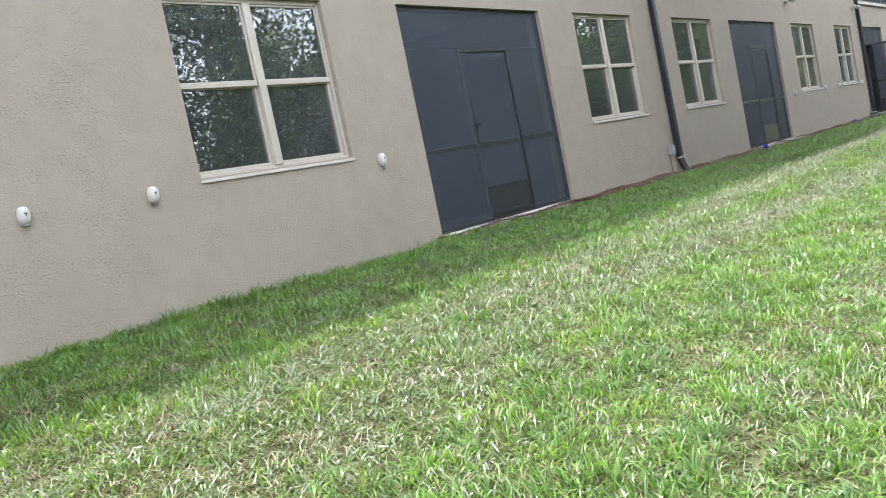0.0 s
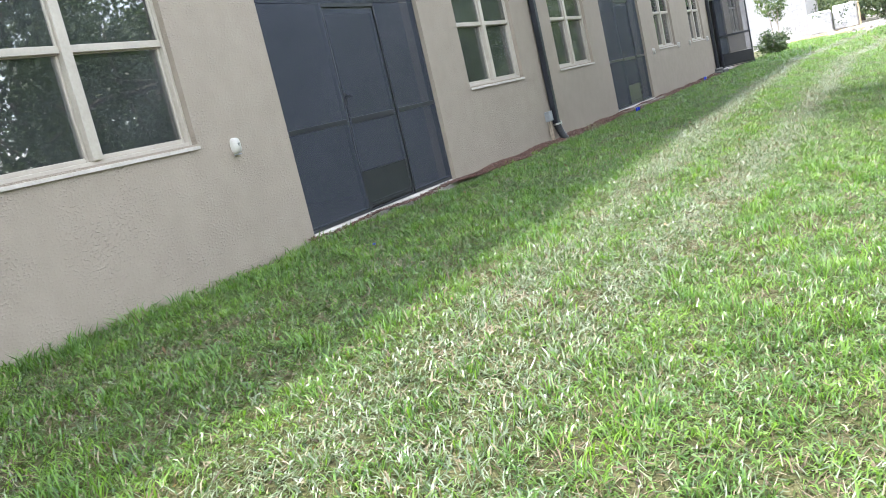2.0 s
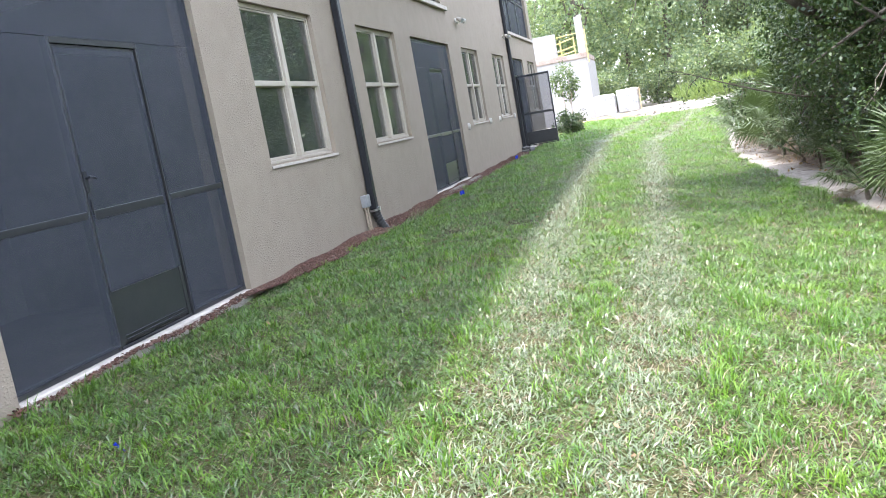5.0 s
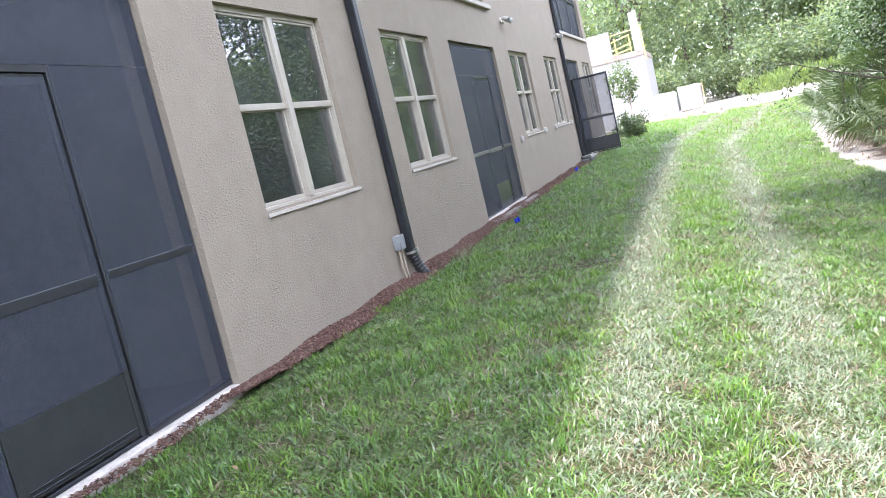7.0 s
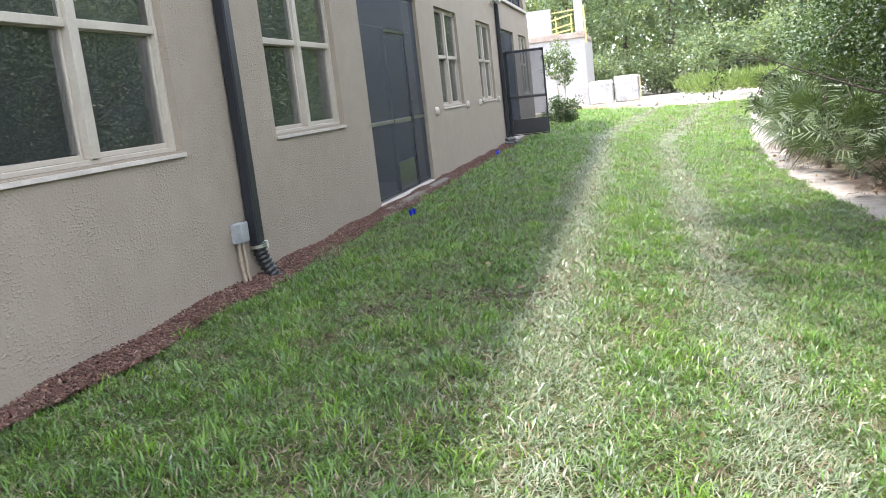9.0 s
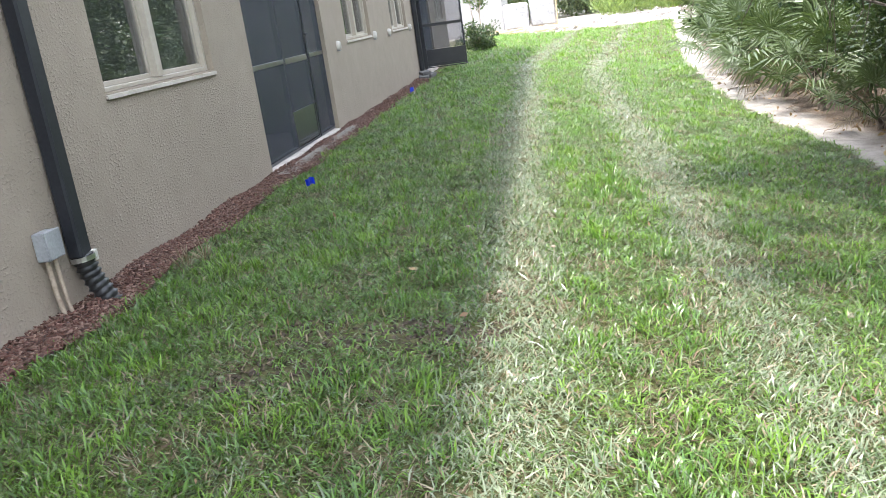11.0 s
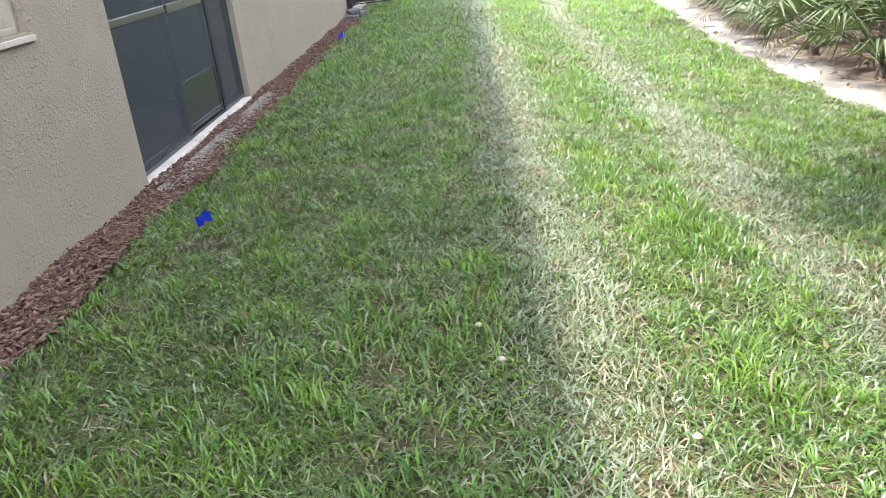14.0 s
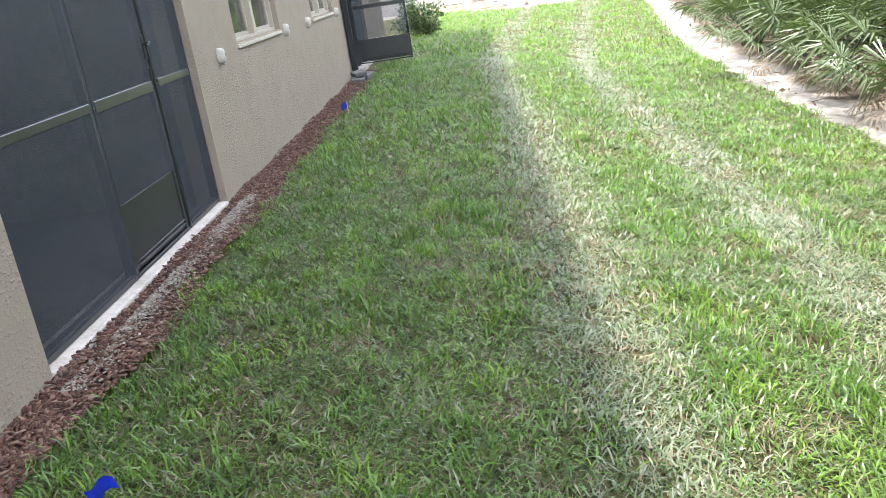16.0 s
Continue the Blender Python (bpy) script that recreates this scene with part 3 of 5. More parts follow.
def loft(y0, y1, z0, z1, cuts, railing):
    b = thing("balcony_screen", "dark screened balcony opening with slim railing behind", "screen enclosure", Matrix.Translation((WX - 0.10, 0, 0)), "screened balconies")
    edges = [y0, *cuts, y1]
    for y in edges:
        a = min(max(y - 0.03, y0), y1 - 0.06)
        part("post", boxes((-0.025, 0.025, a, a + 0.06, z0, z1), bevel=0.003), BRONZE, b)
    for a, c in zip(edges, edges[1:]):
        part("bottom_rail", boxes((-0.022, 0.022, a + 0.062, c - 0.062, z0, z0 + 0.05)), BRONZE, b)
        part("mid_rail", boxes((-0.022, 0.032, a + 0.062, c - 0.062, z0 + 1.0, z0 + 1.05)), BRONZE, b)
        part("screen", boxes((-0.003, 0.003, a + 0.031, c - 0.031, z0 + 0.052, z0 + 0.998)), SCREEN, b)
        part("screen", boxes((-0.003, 0.003, a + 0.031, c - 0.031, z0 + 1.052, z1 - 0.01)), SCREEN, b)
        if railing:
            n = int((c - a) / 0.11)
            for k in range(1, n):
                y = a + (c - a) * k / n
                part("baluster", boxes((0.03, 0.05, y - 0.012, y + 0.012, z0 + 0.06, z0 + 0.98)), WHITE_PLASTIC, b, "white railing bar")
            part("handrail", boxes((0.027, 0.06, a + 0.04, c - 0.04, z0 + 0.981, z0 + 1.03), bevel=0.006), WHITE_PLASTIC, b)
    part("ledge", boxes((0.102, 0.16, y0 - 0.2, y1 + 0.28, z0 - 0.12, z0 - 0.045), (-0.12, 0.10, y0 + 0.003, y1 - 0.003, z0 - 0.01, z0 - 0.002), bevel=0.008), SILL, b, "cream stucco ledge")


loft(*LOFTS[0], (16.72,), True)
loft(*LOFTS[1], (28.1, 29.8), False)


# ---- plants ----
rng = np.random.default_rng(7)


def leaf_cloud(centres, radii, per, size, seed, droop=0.3, squash=0.8, slim=1.0):
    """Diamond leaves in clumps round the centres: arrays for raw_mesh."""
    r = np.random.default_rng(seed)
    c = np.repeat(np.asarray(centres, float), per, 0)
    rad = np.repeat(np.asarray(radii, float), per)[:, None]
    n = len(c)
    d = r.normal(size=(n, 3))
    d /= np.linalg.norm(d, axis=1, keepdims=True)
    p = c + d * rad * (r.random((n, 1)) ** 0.45) * np.array((1, 1, squash))
    ax = d * 0.7 + r.normal(size=(n, 3)) * 0.6 + np.array((0, 0, -droop))
    ax /= np.linalg.norm(ax, axis=1, keepdims=True)
    nrm = r.normal(size=(n, 3)) * 0.7 + np.array((0, 0, 0.9))
    side = np.cross(ax, nrm)
    side /= np.linalg.norm(side, axis=1, keepdims=True) + 1e-9
    up = np.cross(side, ax)
    L = size * (0.55 + 0.9 * r.random((n, 1)))
    W = L * (0.22 + 0.14 * r.random((n, 1))) * slim
    co = np.stack([p, p + ax * L * 0.5 + side * W + up * L * 0.06, p + ax * L, p + ax * L * 0.5 - side * W + up * L * 0.06], 1).reshape(-1, 3)
    return co, np.arange(n * 4).reshape(n, 4)


def crown_centres(n, centre, radii, seed, shell=0.45, lumps=5):
    """Clump centres in an uneven, gappy crown."""
    r = np.random.default_rng(seed)
    lump = r.normal(size=(lumps, 3))
    lump /= np.linalg.norm(lump, axis=1, keepdims=True)
    out = []
    while len(out) < n:
        d = r.normal(size=3)
        d /= np.linalg.norm(d)
        reach = 0.72 + 0.38 * max(0.0, float((lump @ d).max()) * 2 - 1)
        out.append(np.asarray(centre) + d * np.asarray(radii) * reach * (shell + (1 - shell) * r.random() ** 0.6))
    return np.array(out)


def tree(name, label, category, seed, height, trunk_r, centre, radii, clumps, per, clump_r, size, leaf, bark, group="", lean=(0.0, 0.0), limbs=9):
    """A tapered trunk with limbs, and a crown of many leaves in clumps."""
    r = random.Random(seed)
    t = thing(name, label, category, None, group)
    cc = crown_centres(clumps, centre, radii, seed)
    bm = bmesh.new()
    pts = [Vector((lean[0] * k / 5 + r.uniform(-0.04, 0.04) * k, lean[1] * k / 5 + r.uniform(-0.04, 0.04) * k, height * k / 5 - (0.15 if k == 0 else 0))) for k in range(6)]
    tube(bm, pts, [trunk_r * (1.25 if k == 0 else 1 - 0.15 * k) for k in range(6)], 9)
    for i in range(limbs):
        a = pts[2 + i % 4]
        b = Vector(cc[(i * 7) % len(cc)])
        m = a.lerp(b, 0.5) + Vector((r.uniform(-0.2, 0.2), r.uniform(-0.2, 0.2), r.uniform(-0.1, 0.25))) * (b - a).length * 0.5
        tube(bm, (a, a.lerp(m, 0.6), m, m.lerp(b, 0.6), b), [trunk_r * q for q in (0.5, 0.4, 0.28, 0.18, 0.07)], 6)
    part("trunk", bm, bark, t, "", True)
    co, q = leaf_cloud(cc, clump_r * (0.6 + 0.8 * np.random.default_rng(seed + 1).random(len(cc))), per, size, seed + 2)
    crown = new("crown", raw_mesh(co, q, [], None, (leaf,)))
    crown.parent = t
    return t


def ground_at(x, y):
    return float(ground_z(x, y))


def set_at(t, x, y, turn=0.0, scale=1.0, sink=0.03):
    t.matrix_basis = Matrix.Translation((x, y, ground_at(x, y) - sink)) @ Matrix.Rotation(turn, 4, "Z") @ Matrix.Scale(scale, 4)


def more(t, x, y, turn, scale):
    c = copy_thing(t, Matrix())
    set_at(c, x, y, turn, scale)
    return c


rp = random.Random(11)
# The oak that hangs over the lawn.
oak = tree("oak_tree", "dark-leaved oak leaning from the woods over the lawn", "tree", 21, 3.4, 0.17, (-3.0, -1.3, 5.4), (2.7, 3.5, 1.5), 210, 170, 0.55, 0.068, LEAF_DARK, BARK, "", (-1.3, -0.4), 18)
g = np.random.default_rng(12)
sprays = np.stack([g.uniform(-3.9, -1.4, 26), g.uniform(-3.2, -0.4, 26), g.uniform(2.65, 3.7, 26)], 1)
co, q = leaf_cloud(sprays, [0.26] * 26, 75, 0.062, 29, 0.9, 1.3)
spray = tagged(new("hanging_spray", raw_mesh(co, q, [], None, (LEAF_DARK,))), "dark twigs hanging from the crown")
spray.parent = oak
set_at(oak, 2.2, 15.9)
oak2 = tree("oak_tree", "dark oak with low hanging twigs at the wood's edge", "tree", 33, 3.0, 0.13, (-0.2, 0.0, 2.9), (1.8, 2.2, 2.2), 150, 110, 0.5, 0.075, LEAF_DARK, BARK, "oaks at the wood's edge", (-0.3, 0.2), 14)
set_at(oak2, 2.6, 12.6, 0.4)
more(oak2, 1.35, 15.6, 3.2, 0.74)
more(oak2, 1.75, 13.5, 5.0, 0.7)
more(oak2, 1.5, 17.7, 0.9, 0.7)
more(oak2, 2.9, 18.6, 2.0, 1.05)
more(oak2, 2.3, 21.0, 2.6, 0.8)
more(oak2, 2.8, 25.6, 5.6, 0.85)
more(oak2, 3.4, 23.2, 4.1, 0.95)
more(oak2, 4.4, 29.0, 1.1, 1.1)
# Woods along the side: three kinds, repeated; the last seven stand unseen, for reflections.
kinds = [tree("wood_tree", "leafy green tree in the woods beside the lawn", "tree", 41 + i, h, 0.12, (0, 0, h * 0.62), (1.9, 1.9, h * 0.42), 115, 70, 0.62, 0.125, leaf, BARK, "trees of the side woods")
         for i, (h, leaf) in enumerate(((6.5, LEAF_DARK), (7.5, LEAF_DARK), (5.0, LEAF_MID)))]
spots = [(5.2, 9.0), (6.0, 12.5), (4.6, 15.2), (5.6, 18.5), (4.9, 21.5), (5.8, 25.0), (5.4, 28.5), (6.0, 32.0), (6.2, 36.0), (6.8, 40.5), (7.4, 45.0), (8.0, 15.0), (8.4, 21.0), (8.2, 27.5),
         (8.8, 34.0), (6.4, 5.0), (7.4, 1.0), (8.0, -4.0), (8.6, -9.0), (5.6, -14.0), (1.0, -18.0), (-3.0, -17.0)]
for i, (x, y) in enumerate(spots):
    k = kinds[(i * 2 + i // 3) % 3]
    if i < 3:
        k = kinds[i]
        set_at(k, x, y, rp.uniform(0, 6.28), 1.0)
    else:
        more(k, x, y, rp.uniform(0, 6.28), rp.uniform(1.1, 1.35) if y > 24 else rp.uniform(0.95, 1.35))
# Shrubs under the trees.
shrub = tree("shrub", "dense dark green shrub under the trees", "shrub", 61, 0.9, 0.04, (0, 0, 0.95), (0.95, 0.95, 0.9), 70, 72, 0.33, 0.070, LEAF_DARK, BARK, "shrubs of the woods", (0, 0), 10)
set_at(shrub, 2.4, 14.6)
for x, y, s in ((1.5, 14.2, 0.9), (1.6, 16.6, 1.0), (2.0, 17.6, 1.2), (2.4, 19.4, 1.3), (2.6, 21.2, 1.3), (2.7, 23.4, 1.3), (2.6, 25.4, 1.3), (2.9, 27.6, 1.4), (3.1, 30.2, 1.4), (3.5, 33.0, 1.5), (3.8, 36.0, 1.6),
                (4.4, 39.5, 1.6), (5.0, 43.0, 1.7), (2.2, 12.8, 1.2), (2.8, 11.2, 1.3), (3.2, 9.2, 1.4), (3.4, 13.6, 1.7), (3.6, 16.4, 1.8), (3.8, 19.6, 1.9), (4.0, 23.0, 1.9), (4.2, 26.6, 1.9), (3.9, 6.6, 1.6),
                (4.8, 3.0, 1.7), (4.4, 11.4, 1.9), (2.5, 15.6, 1.5)):
    more(shrub, x, y, rp.uniform(0, 6.28), s)
# Thin-leaved saplings among the palmettos.
sapling = tree("oak_sapling", "straggly dark oak sapling with small leaves at the sand's edge", "shrub", 65, 1.5, 0.018, (-0.1, 0, 1.05), (0.6, 0.65, 0.95), 46, 36, 0.17, 0.042, LEAF_DARK, BARK, "oak saplings", (-0.25, 0.1), 14)
set_at(sapling, 1.05, 12.4)
for x, y, s in ((0.95, 14.5, 1.05), (0.75, 16.3, 0.95), (1.25, 13.4, 1.25), (1.15, 15.6, 1.3), (0.95, 18.0, 0.85), (1.5, 11.3, 1.2)):
    more(sapling, x, y, rp.uniform(0, 6.28), s)
# Far woods behind the building site, their leaf colour paled to imitate haze.
far = [tree("tall_tree", "tall green tree behind the site and side woods, haze put into its leaf colour", "tree", 71 + i, h, 0.2, (0, 0, h * 0.55), (3.2, 3.0, h * 0.47), 140, 80, 1.05, 0.170, leaf, BARK, "trees behind the site")
       for i, (h, leaf) in enumerate(((12.0, LEAF_HAZED), (10.0, LEAF_HAZED), (14.0, LEAF_HAZED)))]
spots = [(x, 58 + 5 * ((i * 37) % 5) / 4 + (3 if i % 2 else 0)) for i, x in enumerate(np.arange(-26, 18, 2.6))] + [(x, 67.0 + (i % 3) * 2) for i, x in enumerate(np.arange(-24, 20, 6.0))]
for i, (x, y) in enumerate(spots):
    k = far[(i + i // 4) % 3]
    if i < 3:
        set_at(far[i], x, y, 0.7 * i)
    else:
        more(k, x, y, rp.uniform(0, 6.28), rp.uniform(0.85, 1.25))
# Unseen tall trees added beyond the side woods, filling window reflections and cutting skylight.
for x, y, s in ((11.0, 36.0, 0.7), (12.0, 43.0, 0.7), (10.0, 30.0, 0.7), (10.0, 24.0, 0.7), (10.0, 52.0, 0.85), (10.5, 18.0, 0.8), (11.0, 11.5, 0.8), (10.5, 5.0, 0.8), (9.5, -1.0, 0.75)):
    more(far[int(x * 7 + y) % 3], x, y, rp.uniform(0, 6.28), s)
under = tree("far_shrub", "green shrub at the foot of the far woods, haze put into its leaf colour", "shrub", 81, 1.4, 0.06, (0, 0, 1.5), (2.0, 1.7, 1.5), 75, 70, 0.65, 0.15, LEAF_HAZED, BARK, "shrubs behind the site")
set_at(under, -9.0, 55.5)
for i, x in enumerate((-6.0, -3.4, -1.0, 1.4, 3.8, 6.2, 8.6, -12.0, -15.0)):
    more(under, x, 54.6 + (i % 3) * 0.9, rp.uniform(0, 6.28), rp.uniform(0.8, 1.35))


# Closed wall of distant woods, in the same haze-paled leaf colour.
gd = np.random.default_rng(83)
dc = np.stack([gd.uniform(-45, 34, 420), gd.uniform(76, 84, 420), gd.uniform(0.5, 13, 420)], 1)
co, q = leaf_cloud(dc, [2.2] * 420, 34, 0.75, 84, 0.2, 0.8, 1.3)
tagged(new("distant_woods", raw_mesh(co, q, [], None, (LEAF_HAZED,))), "green mass of distant woods, haze put into its leaf colour", "woods", kind="stuff")


def frond_mesh(seed, segs, material, petiole=0.75, fan=0.52, droop=0.25):
    """A palmetto fan leaf: a stalk along x and narrow folded segments spread from its end."""
    r = random.Random(seed)
    bm = bmesh.new()
    tube(bm, ((0, 0, 0), (petiole * 0.5, 0, 0.04), (petiole, 0, 0.02)), (0.012, 0.009, 0.006), 4, False)
    hub = Vector((petiole, 0, 0.02))
    root = bm.verts.new(hub)
    for k in range(segs):
        a = radians(-118 + 236 * k / (segs - 1) + r.uniform(-3, 3))
        d = Vector((math.cos(a), math.sin(a), 0.10 + r.uniform(-0.05, 0.12))).normalized()
        L = fan * (0.78 + 0.22 * math.cos(a)) * r.uniform(0.9, 1.12)
        s = Vector((-math.sin(a), math.cos(a), 0))
        w = 0.017
        dr = droop * r.uniform(0.5, 1.6)
        m0 = hub + d * L * 0.55 + Vector((0, 0, 0.02))
        tip = hub + d * L * 0.97 + Vector((0, 0, -dr * L))
        v = [bm.verts.new(p) for p in (m0 + s * w, m0 + Vector((0, 0, -0.010)), m0 - s * w, tip)]
        for f in ((root, v[0], v[1]), (root, v[1], v[2]), (v[0], v[3], v[1]), (v[1], v[3], v[2])):
            bm.faces.new(f)
    return finish(bm, material)


FRONDS = [frond_mesh(1, 24, PALM_LEAF), frond_mesh(2, 20, PALM_LEAF, 0.6, 0.58, 0.4), frond_mesh(3, 22, PALM_LEAF, 0.95, 0.5, 0.3)]
DEAD = [frond_mesh(4, 17, PALM_DEAD, 0.5, 0.45, 0.25), frond_mesh(5, 15, PALM_DEAD, 0.6, 0.42, 0.4)]


def palmetto(x, y, seed, scale):
    r = random.Random(seed)
    p = thing("saw_palmetto", "clump of saw palmetto with green fans and dead ones below", "palm", None, "palmettos beside the sand")
    bm = bmesh.new()
    tube(bm, ((0, 0, -0.1), (r.uniform(-0.08, 0.08), r.uniform(-0.08, 0.08), 0.12), (r.uniform(-0.15, 0.05), r.uniform(-0.1, 0.1), 0.24)), (0.065, 0.055, 0.02), 8)
    part("stem", bm, BARK, p)
    n = r.randint(12, 15)
    for k in range(n):
        f = new("frond", r.choice(FRONDS))
        f.parent = p
        el = r.uniform(18, 78)
        f.matrix_basis = pose(0, 0, 0.2, r.uniform(-35, 35), -el, k * 360 / n * 2.6 + r.uniform(-20, 20)) @ Matrix.Scale(r.uniform(0.85, 1.2), 4)
    for k in range(r.randint(3, 6)):
        f = tagged(new("frond", r.choice(DEAD)), "dried brown fan")
        f.parent = p
        f.matrix_basis = pose(0, 0, 0.26, r.uniform(-40, 40), r.uniform(8, 24), r.uniform(0, 360)) @ Matrix.Scale(r.uniform(0.65, 0.9), 4)
    p.matrix_basis = Matrix.Translation((x, y, ground_at(x, y))) @ Matrix.Rotation(r.uniform(0, 6), 4, "Z") @ Matrix.Scale(scale, 4)


row = [(1.5, 10.6, 0.85), (1.2, 11.6, 0.8), (1.7, 12.2, 0.9), (2.2, 11.0, 0.95), (1.05, 13.0, 0.6), (1.3, 15.4, 0.65), (1.1, 17.6, 0.65), (1.6, 18.4, 0.85),
       (1.0, 19.2, 0.8), (1.75, 19.8, 0.95), (0.98, 20.7, 0.85), (1.6, 21.5, 0.95), (1.0, 22.4, 0.85), (1.9, 22.9, 1.0), (1.15, 23.9, 0.9), (1.8, 24.7, 0.95), (1.2, 25.6, 0.9), (2.0, 26.3, 1.0),
       (1.35, 27.3, 0.85), (1.6, 28.7, 0.9), (2.3, 29.3, 1.0), (1.9, 30.5, 0.9), (2.5, 32.0, 1.0), (2.4, 33.8, 1.0), (3.0, 35.4, 1.0), (2.4, 9.6, 0.9)]
for i, (x, y, s) in enumerate(row):
    palmetto(x - (0.42 if y < 18 else 0.38 if y < 27 else 0.2), y, 200 + i, s * (0.85 if y < 18 else 1.0))

# Thin branch reaching out of the woods over the lawn's edge, with drooping twigs.
br = thing("oak_branch", "thin low oak branch with drooping twigs reaching over the lawn", "branch", Matrix.Translation((1.5, 15.4, -0.5)))
bm = bmesh.new()
tube(bm, ((0.1, 0.1, -0.1), (0.0, 0.0, 0.55), (-0.5, -0.25, 0.98), (-1.1, -0.4, 1.10), (-1.65, -0.5, 1.28), (-2.1, -0.48, 1.47), (-2.65, -0.4, 1.72)), (0.03, 0.026, 0.02, 0.016, 0.012, 0.008, 0.003), 6)
tips = []
rb = random.Random(18)
for k in range(16):
    q = k / 15
    a = Vector((-0.7 - 1.9 * q, -0.3 - 0.18 * q, 1.02 + 0.66 * q))
    b = a + Vector((rb.uniform(-0.3, 0.1), rb.uniform(-0.35, 0.35), rb.uniform(-0.15, 0.2)))
    c = b + Vector((rb.uniform(-0.2, 0.05), rb.uniform(-0.2, 0.2), -rb.uniform(0.15, 0.55)))
    tube(bm, (a, b, c), (0.006, 0.004, 0.002), 4)
    tips += [a.lerp(b, 0.6), b, b.lerp(c, 0.5), c]
part("branch", bm, BARK, br)
co, q = leaf_cloud(np.array([tuple(p) for p in tips]), [0.085] * len(tips), 15, 0.033, 5, 0.7)
tw = new("leaves", raw_mesh(co, q, [], None, (LEAF_DARK,)))
tw.parent = br

# Young tree and bush at the building's corner.
young = tree("young_tree", "slender young tree with two thin stems and light leaves", "tree", 91, 1.7, 0.022, (0, 0, 1.95), (0.62, 0.55, 0.75), 42, 44, 0.2, 0.085, LEAF_MID, PALE_BARK, "", (0.12, 0), 7)
part("stem", tube(bmesh.new(), ((-0.14, 0.1, -0.1), (-0.1, 0.08, 0.8), (-0.16, 0.06, 1.6), (-0.25, 0.0, 2.1)), (0.018, 0.016, 0.012, 0.006), 7), PALE_BARK, young)
set_at(young, -4.6, 37.0)
bush = tree("bush", "round glossy green bush beside the building's corner", "shrub", 95, 0.4, 0.03, (0, 0, 0.38), (0.55, 0.6, 0.42), 60, 60, 0.17, 0.065, LEAF_DARK, BARK, "", (0, 0), 8)
set_at(bush, -4.3, 33.4)

# ---- lawn ----
TRACK_R = ((-3, 1.8, 2.5, 3.8, 5, 7.9, 11, 26, 33, 39), (-1.5, -1.62, -1.73, -1.85, -1.78, -1.69, -1.6, -1.6, -0.7, 0.3))
TRACK_L = ((-3, 3, 6.3, 8.9, 12, 20, 27, 33, 39), (-2.3, -2.25, -2.3, -2.45, -2.68, -2.8, -2.85, -2.2, -1.4))
BARE = ((-3.35, 12.15, 0.42, 0.22), (-2.95, 12.2, 0.25, 0.16), (-3.6, 11.75, 0.3, 0.15), (-1.3, 2.3, 0.13, 0.09), (-2.1, 2.4, 0.12, 0.08), (-3.2, 13.4, 0.14, 0.10), (-2.3, 14.1, 0.10, 0.08), (-3.7, 9.2, 0.12, 0.08))


def waves(x, y, f, s):
    return np.sin(x * f + 2.1 * np.sin(y * f * 0.71 + s)) * np.sin(y * f * 0.9 + 1.7 * np.sin(x * f * 0.6 + s * 2))


def thin_turf(x, y):
    """Small spots where the upright grass is sparse and dead stems show."""
    return np.clip(1.6 * (waves(x, y, 8.3, 5.0) + 0.8 * waves(x + 3.0, y, 4.7, 2.0) + 0.5 * waves(x, y + 1.0, 17.0, 0.7) - 0.42), 0, 1)


